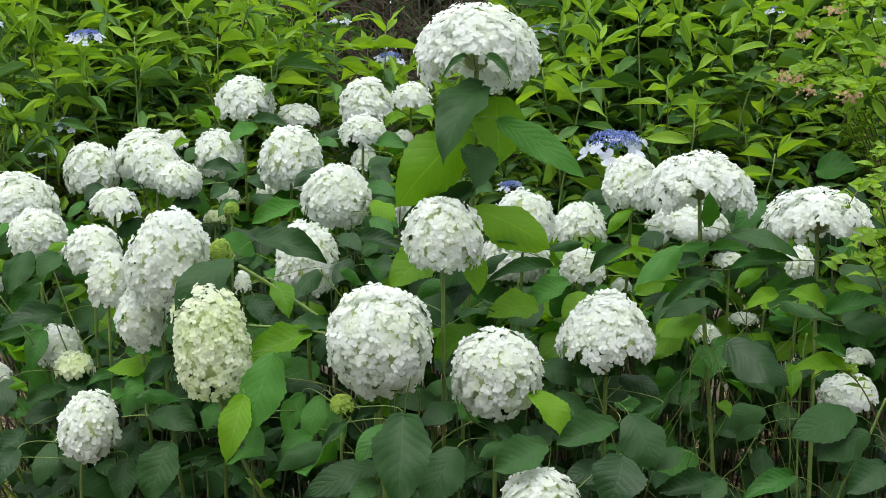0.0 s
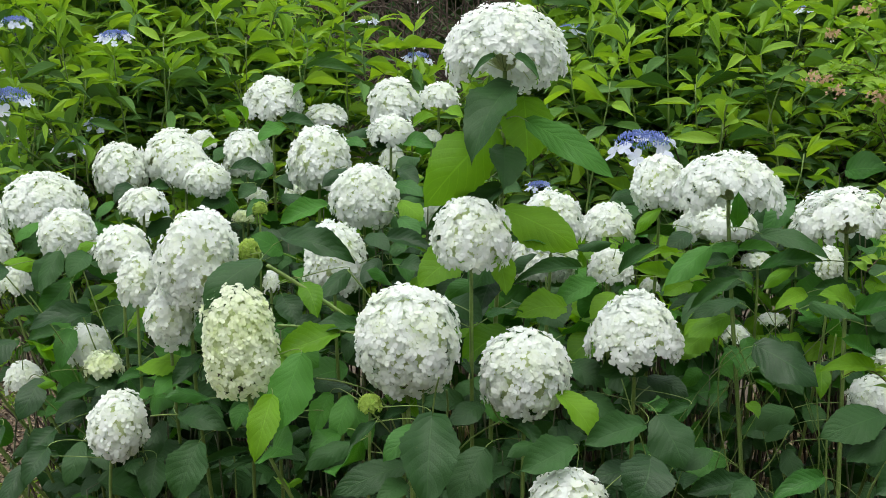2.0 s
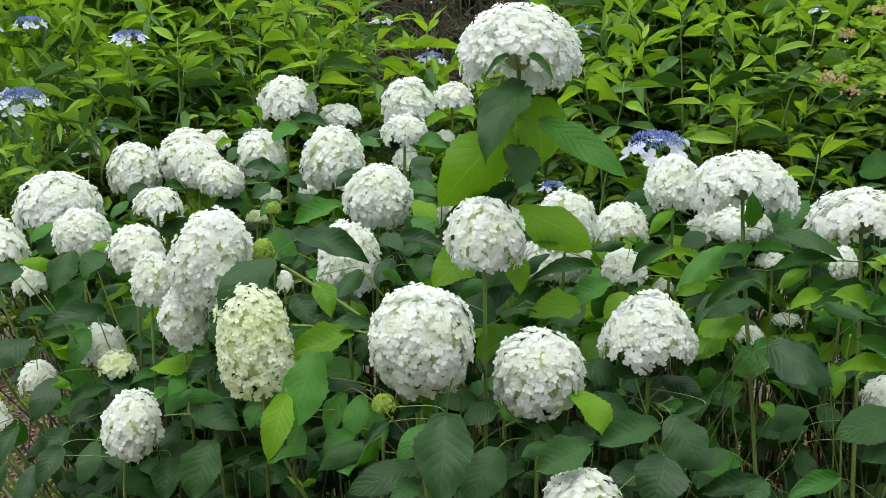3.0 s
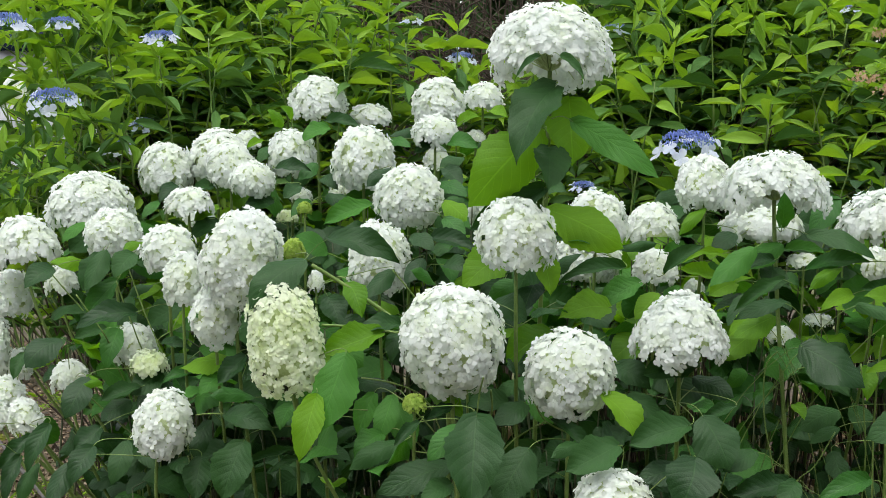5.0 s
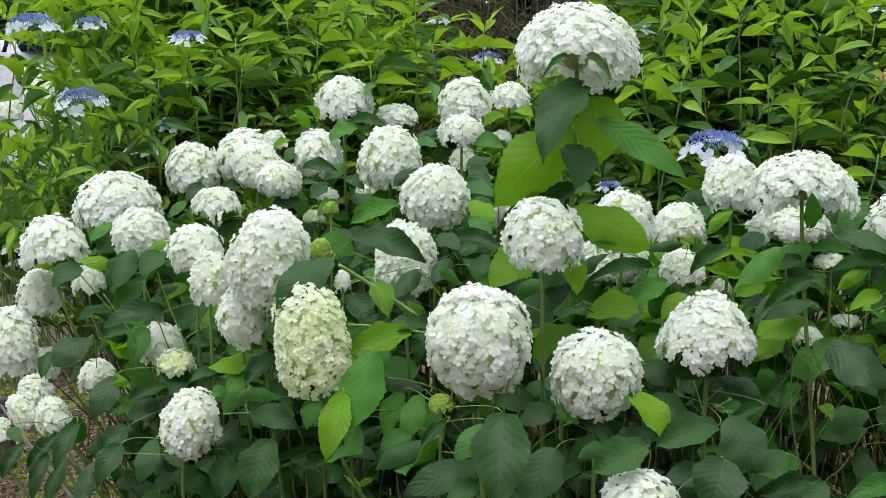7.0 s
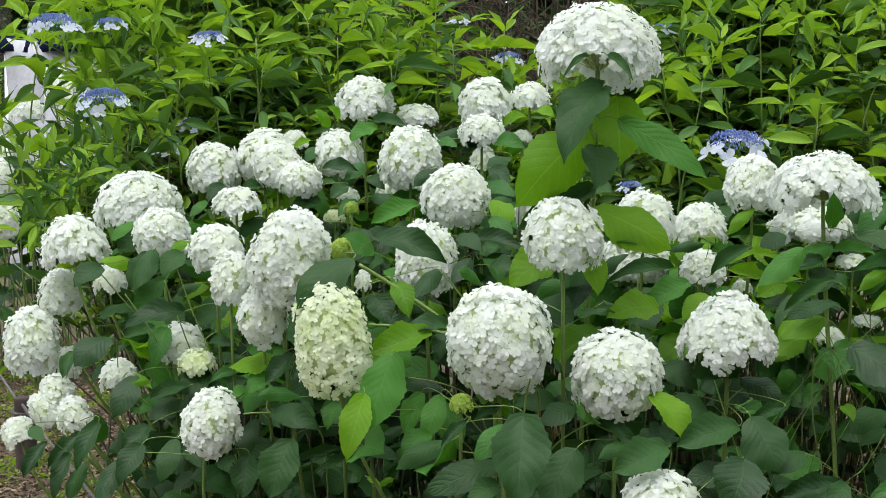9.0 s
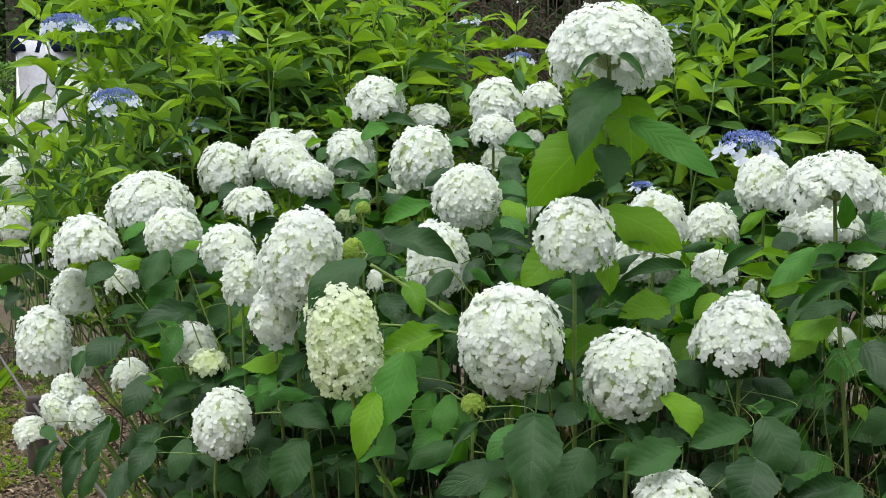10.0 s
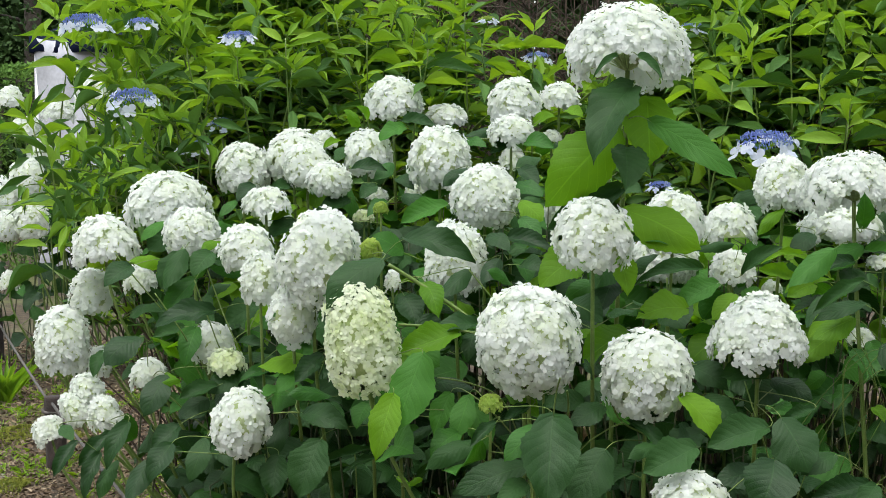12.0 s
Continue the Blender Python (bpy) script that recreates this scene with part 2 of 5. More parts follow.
class Foliage:
    """Blades gathered into one mesh."""

    def __init__(self):
        self.v, self.f, self.u, self.n = [], [], [], 0

    def add(self, shape, m):
        v, f, u = shape
        a = np.asarray(v) @ np.asarray(m.to_3x3()).T + np.asarray(m.translation)
        self.v.append(a)
        self.f.extend([tuple(self.n + i for i in q) for q in f])
        self.u.append(np.asarray(u))
        self.n += len(v)

    def mesh(self, name, material):
        return mesh_of(name, np.concatenate(self.v), self.f, material, np.concatenate(self.u))


# ---- flower heads ----
PETAL_EDGE = ((0.0, 0.0), (0.30, 0.33), (0.66, 0.47), (0.96, 0.31), (1.06, 0.0), (0.94, -0.33), (0.64, -0.47), (0.28, -0.32))


def floret_shape(rng, size):
    """Four broad, rounded, ruffled sepals round a middle."""
    verts, faces = [], []
    spin, cup = rng.uniform(0, 1.57), rng.uniform(-0.1, 0.5)
    for k in range(4):
        a = spin + k * math.pi / 2 + rng.uniform(-0.18, 0.18)
        s = size * 0.5 * rng.uniform(0.82, 1.18)
        lift, fold = cup + rng.uniform(-0.35, 0.35), rng.uniform(-0.2, 0.3)
        n = len(verts)
        for r, w in PETAL_EDGE:
            x, y = r * s, w * s * rng.uniform(0.92, 1.08)
            z = s * (lift * r * r * 0.6 + fold * abs(w) + rng.uniform(-0.05, 0.05) * (r > 0.1))
            verts.append((x * math.cos(a) - y * math.sin(a), x * math.sin(a) + y * math.cos(a), z))
        faces += [tuple(n + i for i in (0, 4, 3, 2, 1)), tuple(n + i for i in (0, 7, 6, 5, 4))]
    return verts, faces


def flower_head(rng, width, height, size, reach, ragged, form="ball"):
    """Florets over a lumpy dome or ball round the origin, its axis along z; reach: the angle from the top to the rim, in degrees.
    form: ball, cone (pointed, widest at the rim), column (straight flanks and a blunt top) or open (an umbrella, hollow below)."""
    width, height = width * 0.97, height * 0.96
    rx = width / 2 - size * 0.25
    low = math.cos(radians(reach))
    rz = (height - size * 0.3) / (1 - low)
    lift = height / 2 - size * 0.15 - rz
    area = 2 * math.pi * (1 - low) * rx * (rx + rz) / 2
    count = int((2.45 if reach >= 125 else 2.8) * area / (size * size * 0.80))
    shapes = [floret_shape(rng, size) for _ in range(16)]
    off = Vector((rng.uniform(0, 50), rng.uniform(0, 50), rng.uniform(0, 50)))
    verts, faces, stalks = [], [], []

    def swell(c):
        s = math.sqrt(max(1e-6, 1 - c * c))
        if form == "cone":
            return 1 - 0.28 * max(0, c), 1.0
        if form == "column":
            k = 1 / (s ** 3.2 + abs(c) ** 3.2) ** (1 / 3.2)
            return k * (0.94 - 0.10 * c), min(k, 1.06)
        return 1.0, 1.0

    fringe = 0.16 if reach < 125 else 0.0       # a dome's rim hangs down in uneven tufts
    for i in range(int(count * (1 + fringe))):
        c = 1 - (1 - low) * (i + 0.5) / count
        s = math.sqrt(max(0, 1 - c * c))
        a = i * 2.39996 + rng.uniform(-0.25, 0.25)
        d = Vector((s * math.cos(a), s * math.sin(a), c))
        if form == "open" and -math.sin(a) > 0.80 and c < low + 0.32 + 0.15 * math.cos(a * 7):
            continue        # the florets part over the stalk
        if fringe and c < low + 0.10 - 0.45 * noise.noise(Vector((math.cos(a) * 1.6, math.sin(a) * 1.6, 7)) + off):
            continue
        lump = 1 + ragged * (noise.noise(d * 1.9 + off) * 0.9 + noise.noise(d * 4.5 + off) * 0.6) + rng.uniform(-0.045, 0.035)
        if noise.noise(d * 4.2 + off * 1.7) > 0.36:
            lump -= rng.uniform(0.04, 0.15)     # loose spots with gaps
        if form == "open" and i % 3 == 0:
            lump -= rng.uniform(0.08, 0.38)
        if rng.random() < (0.06 if reach >= 125 else 0.12):
            lump -= rng.uniform(0.06, 0.16)
        wide, tall = swell(c)
        p = Vector((d.x * rx * lump * wide, d.y * rx * lump * wide, d.z * rz * lump * tall + lift))
        up = Vector((d.x / rx, d.y / rx, d.z / rz)).normalized()
        up = (up + Vector((rng.uniform(-1, 1), rng.uniform(-1, 1), rng.uniform(-0.8, 1))) * 0.30 + Vector((0, 0, 0.18 if d.z < 0.3 else 0.05))).normalized()
        turn = up.to_track_quat("Z", "Y").to_matrix()
        sv, sf = shapes[rng.randrange(16)]
        n = len(verts)
        verts.extend(turn @ Vector(v) + p for v in sv)
        faces.extend(tuple(n + j for j in q) for q in sf)
        if i % 6 == 0:
            stalks.append(tube([(0, 0, -height * 0.32), p * 0.5, p * 0.92], (0.0018, 0.0012, 0.0006), 4))
    core = bmesh.new()
    bmesh.ops.create_icosphere(core, subdivisions=2, radius=1)
    cv = []
    for v in core.verts:
        c = max(v.co.z, low + 0.12)
        wide, tall = swell(c)
        cv.append(Vector((v.co.x * rx * 0.80 * wide, v.co.y * rx * 0.80 * wide, c * rz * 0.80 * tall + lift)))
    cf = [tuple(v.index for v in f.verts) for f in core.faces if form != "open" and (reach >= 125 or all(v.co.z > low + 0.1 for v in f.verts))]
    core.free()
    return (verts, faces), merge([(cv, cf)] + stalks)


def petiole(a, b, sag=0.0):
    mid = (Vector(a) + Vector(b)) / 2 - Vector((0, 0, sag))
    return tube([a, mid, b], (0.0015, 0.0011, 0.0010), 5)


def leaf_pairs(rng, owner, points, start, step, size, tones, clear, droop=(-0.15, 1.0)):
    """Opposite leaves in crossed pairs along a stalk. Returns their petioles as pieces for the stalk's mesh."""
    pieces, gone = [], 0.0
    turn = rng.uniform(0, math.pi)
    next_at = start
    for i in range(len(points) - 1, 0, -1):
        p, q = points[i], points[i - 1]
        gone += (p - q).length
        if gone > 0.72:
            break
        if gone < next_at:
            continue
        next_at += step * rng.uniform(0.8, 1.25)
        turn += math.pi / 2 + rng.uniform(-0.3, 0.3)
        for k in range(2):
            a = turn + math.pi * k + rng.uniform(-0.25, 0.25)
            out = Vector((math.cos(a), math.sin(a), 0))
            length = size * rng.uniform(0.55, 1.2)
            stem = rng.uniform(0.02, 0.05)
            foot = q + out * stem + Vector((0, 0, stem * 0.5))
            tip = foot + (out - Vector((0, 0, rng.uniform(*droop)))).normalized() * length
            mid = (foot + tip) / 2
            if mid.z < 0.76 and rng.random() < 0.74:     # shed in the deep shade
                continue
            if clear and clear(mid, length * 0.42):
                continue
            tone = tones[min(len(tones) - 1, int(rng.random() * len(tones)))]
            # low leaves take darker tones: shade in the bed put into their colour
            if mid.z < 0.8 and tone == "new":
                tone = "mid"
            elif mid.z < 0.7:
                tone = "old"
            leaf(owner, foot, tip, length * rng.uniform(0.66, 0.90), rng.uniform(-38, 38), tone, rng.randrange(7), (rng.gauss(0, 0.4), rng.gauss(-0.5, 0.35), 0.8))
            pieces.append(petiole(q, foot))
    return pieces


HEADS = []      # middles and radii of the blooms, kept clear of foliage in the camera's view
CAMERA_SPOT = Vector((0, 0, 1.40))


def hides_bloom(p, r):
    # tests the line of sight from the camera to each bloom
    to = p - CAMERA_SPOT
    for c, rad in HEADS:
        far = c - CAMERA_SPOT
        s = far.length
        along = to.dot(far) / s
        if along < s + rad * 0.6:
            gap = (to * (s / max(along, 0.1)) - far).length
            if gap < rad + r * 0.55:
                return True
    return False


CANES = []
STALKS = []     # points of all the stalks, for leaves to join


def cane(x, y, z, width, height, tilt=0, lean=0, reach=118, tone="white", foot=(0, 0.35), ragged=0.14, leaves=2, size=0.0228, form="ball"):
    """A flowering hydrangea cane; x, y, z is the middle of its bloom. tilt: degrees by which the bloom nods to the path; lean: to the right."""
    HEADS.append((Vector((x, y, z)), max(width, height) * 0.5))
    CANES.append((x, y, z, width, height, tilt, lean, reach, tone, foot, ragged, leaves, size, form))


def build_cane(i, x, y, z, width, height, tilt, lean, reach, tone, foot, ragged, leaves, size, form):
    rng = random.Random(100 + i)
    words = {"white": "white hydrangea with one full rounded flower head on a green stem", "cream": "hydrangea with a greenish cream flower head on a stem",
             "green": "hydrangea with a small green unopened flower bud"}
    root = Vector((x + foot[0] + rng.uniform(-0.03, 0.03), y + foot[1] + rng.uniform(-0.03, 0.06), 0))
    owner = thing("hydrangea", root, words[tone], "hydrangea", "flowering hydrangeas")
    petal = {"white": PETAL, "cream": PETAL_CREAM, "green": PETAL_GREEN}[tone]
    m = Matrix.Translation((x, y, z)) @ Matrix.Rotation(radians(lean), 4, "Y") @ Matrix.Rotation(radians(tilt), 4, "X")
    (v, f), core = flower_head(rng, width, height, min(size, width * 0.2), reach, ragged, form)
    head = part("flower_head", mesh_of("flower_head", v, f, petal), owner, "", "", m)
    inner = new("flower_core", mesh_of("flower_core", *core, CORE))
    inner.parent = head
    axis = (m.to_3x3() @ Vector((0, 0, 1))).normalized()
    neck = Vector((x, y, z)) - axis * height * 0.30
    below = neck - axis * 0.16
    pts = bend(root, root + Vector((0, 0, z * 0.45)), below - Vector((0, 0, 0.12)), neck, 26)
    STALKS.extend(pts)
    neck_r = 0.0026 + 0.0085 * width
    pieces = [tube(pts, [0.0058 + (neck_r - 0.0058) * k / 26 for k in range(27)], 6)]
    if leaves:
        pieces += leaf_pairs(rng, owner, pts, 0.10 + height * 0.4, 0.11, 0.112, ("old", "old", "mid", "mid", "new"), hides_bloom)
    part("stalk", mesh_of("stalk", *merge(pieces), STALK), owner)
    return owner


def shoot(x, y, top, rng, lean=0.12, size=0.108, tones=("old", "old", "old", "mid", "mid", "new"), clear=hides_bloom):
    """A leafy cane without a bloom, lowered until it hides no bloom from the camera."""
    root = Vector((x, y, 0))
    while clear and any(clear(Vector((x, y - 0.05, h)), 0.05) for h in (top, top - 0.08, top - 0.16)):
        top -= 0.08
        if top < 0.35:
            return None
    owner = thing("leafy_hydrangea", root, "leafy green hydrangea among the flowering ones", "hydrangea", "leafy hydrangeas")
    a = rng.uniform(0, 6.28)
    end = root + Vector((math.cos(a) * lean, math.sin(a) * lean - 0.05, top))
    pts = bend(root, root + Vector((0, 0, top * 0.4)), end - Vector((0, 0, top * 0.3)), end, 22)
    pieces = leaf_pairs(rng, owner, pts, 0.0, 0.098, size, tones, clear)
    crest = max([p[0][0][2] for p in pieces], default=top * 0.5) + 0.01
    pts = [p for k, p in enumerate(pts) if k < 3 or p.z < crest]
    n = len(pts) - 1
    pieces.append(tube(pts, [0.0045 - 0.0028 * k / n for k in range(n + 1)], 5))
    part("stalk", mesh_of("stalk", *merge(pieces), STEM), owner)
    return owner


# ---- ground and distance ----
def lump(x, y):
    return 0.03 * noise.noise(Vector((x * 0.6, y * 0.6, 0))) + 0.012 * noise.noise(Vector((x * 3, y * 3, 5)))


def build_ground():
    xs = [-400, -120, -40, -18] + [-9 + 0.15 * i for i in range(121)] + [18, 40, 120, 400]
    ys = [-400, -60, -15, -3] + [0.15 * i for i in range(107)] + [18, 22, 30, 45, 120, 400]
    verts = [(x, y, lump(x, y) - 0.02) for y in ys for x in xs]
    n = len(xs)
    faces = [(j * n + i, j * n + i + 1, (j + 1) * n + i + 1, (j + 1) * n + i) for j in range(len(ys) - 1) for i in range(n - 1)]
    tagged(new("ground", mesh_of("ground", verts, faces, SOIL)), "brown soil covered with leaf litter and moss", "ground", "", "structure")
    # a concrete path runs along the bed
    v, f = [], []
    for i in range(112):
        y = -8.0 + i * 0.25
        edge = -1.94 - 0.36 * (y - 6.5) + 0.03 * math.sin(i * 1.7)
        for x, z in ((edge + 0.05 * noise.noise(Vector((i * 0.7, 3, 1))), -0.03), (edge - 0.16, 0.012), (edge - 2.6, 0.02), (edge - 2.7, -0.03)):
            v.append((x, y, z))
        if i:
            for k in range(3):
                f.append((i * 4 - 4 + k, i * 4 + k, i * 4 + k + 1, i * 4 - 3 + k))
    tagged(new("path", mesh_of("path", v, f, PATH)), "pale gritty garden path beside the flower bed", "path", "", "structure")


def build_litter():
    r = random.Random(21)
    dry, straw = Foliage(), Foliage()
    chips = [([(-0.5, 0, 0), (0.45, 0.08, 0.12), (0.3, 0.75, 0.2), (-0.1, 1.0, 0.05), (-0.42, 0.7, 0.15)], [(0, 1, 2, 3, 4)], [(0.5, 0.5)] * 5), ([(-0.3, 0, 0.1), (0.3, 0.1, 0), (0.12, 1.0, 0.2), (-0.2, 0.95, 0)], [(0, 1, 2, 3)], [(0.5, 0.5)] * 4)]
    for _ in range(24000):
        y = r.uniform(5.4, 11.5)
        x = -r.uniform(0.20, 0.34) * y
        p = Vector((x, y, lump(x, y) - 0.012 + r.uniform(0, 0.012)))
        a = r.uniform(0, 6.28)
        s = r.uniform(0.010, 0.034)
        dry.add(chips[r.randrange(2)], blade_pose(p, p + Vector((math.cos(a) * s, math.sin(a) * s, r.uniform(-0.004, 0.010))), s * r.uniform(0.2, 0.6), r.uniform(-45, 45), (0, 0, 1)))
    for _ in range(1500):
        x, y = r.uniform(0.2, 2.6), r.uniform(4.6, 8.4)
        p = Vector((x, y, lump(x, y) - 0.01 + r.uniform(0, 0.06)))
        a = r.uniform(0, 6.28)
        s = r.uniform(0.08, 0.3)
        straw.add(THIN[r.randrange(7)], blade_pose(p, p + Vector((math.cos(a) * s, math.sin(a) * s, r.uniform(-0.02, 0.05))), 0.008, r.uniform(-25, 25), (0, 0, 1)))
    tagged(new("leaf_litter", dry.mesh("leaf_litter", LITTER)), "dry brown fallen leaves on the soil", "leaf litter", "", "stuff")
    tagged(new("dry_straw", straw.mesh("dry_straw", STRAW)), "dry straw and dead stalks on the soil", "straw", "", "stuff")
    grass = Foliage()
    for _ in range(900):
        y = r.uniform(5.8, 10.5)
        x = -r.uniform(0.20, 0.33) * y
        if noise.noise(Vector((x * 2.5, y * 1.5, 9))) < -0.05:
            continue
        for _ in range(5):
            a = r.uniform(0, 6.28)
            s = r.uniform(0.02, 0.075)
            p = Vector((x + r.uniform(-0.02, 0.02), y + r.uniform(-0.02, 0.02), lump(x, y) - 0.02))
            grass.add(THIN[r.randrange(7)], blade_pose(p, p + Vector((math.cos(a) * s * 0.8, math.sin(a) * s * 0.8, s * 0.6)), 0.006, r.uniform(-40, 40)))
    tagged(new("grass", grass.mesh("grass", LANCE_REST_NEW)), "thin green grass tufts on the soil", "grass", "", "stuff")


def build_moss(x, y, w, d, seed):
    """A mossy mound with a fine pile of tiny shoots."""
    r = random.Random(seed)
    fol = Foliage()
    for _ in range(900):
        a, k = r.uniform(0, 6.28), math.sqrt(r.random())
        k *= 0.8 + 0.5 * noise.noise(Vector((math.cos(a) * 1.5, math.sin(a) * 1.5, seed)))
        px, py = x + math.cos(a) * k * w / 2, y + math.sin(a) * k * d / 2
        p = Vector((px, py, lump(px, py) - 0.025 + 0.035 * max(0, 1 - k * k)))
        s = r.uniform(0.010, 0.022)
        fol.add(THIN[r.randrange(7)], blade_pose(p, p + Vector((r.uniform(-1, 1), r.uniform(-1, 1), 0.9)).normalized() * s, s * 0.4, r.uniform(-60, 60)))
    tagged(new("moss_patch", fol.mesh("moss_patch", MOSS)), "bright yellow-green moss cushion on the soil", "moss", "moss patches")


def build_post(x, y, height, radius):
    owner = thing("fence_post", (x, y, 0), "short weathered brown wooden post of a rope fence", "post", "rope fence posts")
    v, f = [], []
    sides = 20
    for h, s in ((-0.1, 1.02), (0.0, 1.0), (height * 0.5, 0.97), (height * 0.72, 0.98), (height - 0.012, 0.96), (height - 0.004, 0.93), (height, 0.86)):
        for k in range(sides):
            a = 2 * math.pi * k / sides
            w = radius * s * (1 + 0.05 * math.sin(5 * a) + 0.03 * math.sin(9 * a + 1))
            v.append((x + w * math.cos(a) - 0.03 * h, y + w * math.sin(a), h))
    for j in range(6):
        for k in range(sides):
            l = (k + 1) % sides
            f.append((j * sides + k, j * sides + l, (j + 1) * sides + l, (j + 1) * sides + k))
    f.append(tuple(6 * sides + k for k in range(sides)))
    part("post", mesh_of("post", v, f, POST), owner)
    ring = [(x + radius * 1.08 * math.cos(a) - 0.03 * height * 0.8, y + radius * 1.08 * math.sin(a), height * 0.8 + 0.006 * math.sin(a)) for a in (2 * math.pi * k / 16 for k in range(17))]
    part("rope_loop", mesh_of("rope_loop", *tube(ring, 0.007, 6), ROPE), owner, "grey rope tied round the post")


def build_rope(a, b, sag):
    pts = [Vector(a).lerp(Vector(b), i / 16) - Vector((0, 0, sag * 4 * (i / 16) * (1 - i / 16))) for i in range(17)]
    tagged(new("fence_rope", mesh_of("fence_rope", *tube(pts, 0.0065, 7), ROPE)), "taut grey rope running between low fence posts", "rope", "fence ropes")


def build_iris(x, y, seed):
    r = random.Random(seed)
    owner = thing("strap_leaved_plant", (x, y, 0), "clump of bright green strap-shaped leaves on the soil", "plant")
    for _ in range(28):
        a = r.uniform(0, 6.28)
        s = r.uniform(0.2, 0.36)
        out = Vector((math.cos(a), math.sin(a), 0))
        p = Vector((x, y, -0.01)) + out * 0.02
        part("leaf", BLADES["tip"][r.randrange(7)], owner, "", "", blade_pose(p, p + out * s * 0.6 + Vector((0, 0, s * 0.75)), 0.032, r.uniform(-20, 20)))


def build_tent():
    """A small pavilion tent: navy roof, white side sheet, steel legs."""
    x0, x1, y0, y1, top = -3.97, -3.12, 14.0, 15.4, 2.20
    owner = thing("pavilion_tent", (x0, y0, 0), "white-walled garden tent with a navy canvas roof", "tent")
    v, f = [], []
    nx, nz = 60, 14
    for j in range(nz + 1):
        for i in range(nx + 1):
            s, h = i / nx, j / nz
            sag = 0.05 * abs(math.sin(s * 2.5 * math.pi)) * h
            z = 0.25 + (top - 0.25 - 0.5 * sag * h) * h
            v.append((x0 + 0.005 + (x1 - x0) * s, y0 - 0.04 + 0.055 * math.sin(s * 7 + h * 3.5) + 0.015 * math.sin(s * 17 - h * 6 + 2 * math.sin(h * 5)), z))
    for j in range(nz):
        for i in range(nx):
            f.append((j * (nx + 1) + i, j * (nx + 1) + i + 1, (j + 1) * (nx + 1) + i + 1, (j + 1) * (nx + 1) + i))
    sheet = part("side_sheet", mesh_of("side_sheet", v, f, CLOTH), owner, "creased white canvas side sheet")
    thick = sheet.modifiers.new("thickness", "SOLIDIFY")
    thick.thickness = 0.004
    rows = 9        # a hipped canvas that sags between its eaves and its peak, and hangs down as a wavy valance
    v, f = [], []
    cx, cy = (x0 + x1) / 2, (y0 + y1) / 2
    for j in range(rows + 1):
        for i in range(48):
            side, s = divmod(i, 12)
            s /= 12
            ex, ey = ((x0 - 0.04 + (x1 - x0 + 0.08) * s, y0 - 0.08), (x1 + 0.04, y0 - 0.08 + (y1 - y0 + 0.08) * s), (x1 + 0.04 - (x1 - x0 + 0.08) * s, y1), (x0 - 0.04, y1 - (y1 - y0 + 0.08) * s))[side]
            if j == 0:
                v.append((ex + 0.006 * math.sin(i * 1.9), ey - 0.008 * math.sin(i * 2.3), top - 0.12 + 0.008 * math.sin(i * 1.3)))
            else:
                t = (j - 1) / (rows - 1) * 0.98
                v.append((ex + (cx - ex) * t, ey + (cy - ey) * t, top + 0.01 + 0.30 * t - 0.08 * t * (1 - t) - 0.02 * math.sin(math.pi * s) * (1 - t)))
    for j in range(rows):
        for i in range(48):
            f.append((j * 48 + i, j * 48 + (i + 1) % 48, (j + 1) * 48 + (i + 1) % 48, (j + 1) * 48 + i))
    roof = part("roof", mesh_of("roof", v, f, NAVY), owner, "navy canvas roof with a short valance")
    roof.modifiers.new("thickness", "SOLIDIFY").thickness = 0.004
    for x in (x0, x1):
        for y in (y0, y1 - 0.1):
            part("leg", mesh_of("leg", *tube([(x, y, 0), (x, y, top)], 0.022, 8), STEEL), owner)


def clumps(r, centre, radii, count, size, fol):
    """Small leaf sprays through an uneven crown."""
    c = Vector(centre)
    for _ in range(count):
        d = Vector((r.gauss(0, 1), r.gauss(0, 1), r.gauss(0, 1))).normalized()
        k = r.uniform(0.55, 1.0) ** 0.5 * (1 + 0.3 * noise.noise(d * 2 + c))
        p = c + Vector((d.x * radii[0], d.y * radii[1], d.z * radii[2])) * k
        w = (d + Vector((r.uniform(-1, 1), r.uniform(-1, 1), r.uniform(-1.2, 0.5)))).normalized()
        s = size * r.uniform(0.6, 1.3)
        fol.add(SPRAY, blade_pose(p, p + w * s, s * 0.6, r.uniform(-90, 90), (0, 0, 1)))


# a spray of five small leaves that serves distant crowns
SPRAY = ([(0, 0, 0), (0.18, 0.25, 0.05), (0, 0.55, 0), (-0.18, 0.25, -0.03), (0.5, 0.35, 0.08), (0.32, 0.6, 0), (-0.5, 0.4, 0.05), (-0.3, 0.62, 0), (0.15, 0.8, 0.06), (0, 1.0, 0), (-0.15, 0.8, -0.04), (0, 0.5, 0.02)],
         [(0, 1, 2, 3), (1, 4, 5, 2), (3, 2, 7, 6), (11, 8, 9, 10)], [(0.5, 0.5)] * 12)


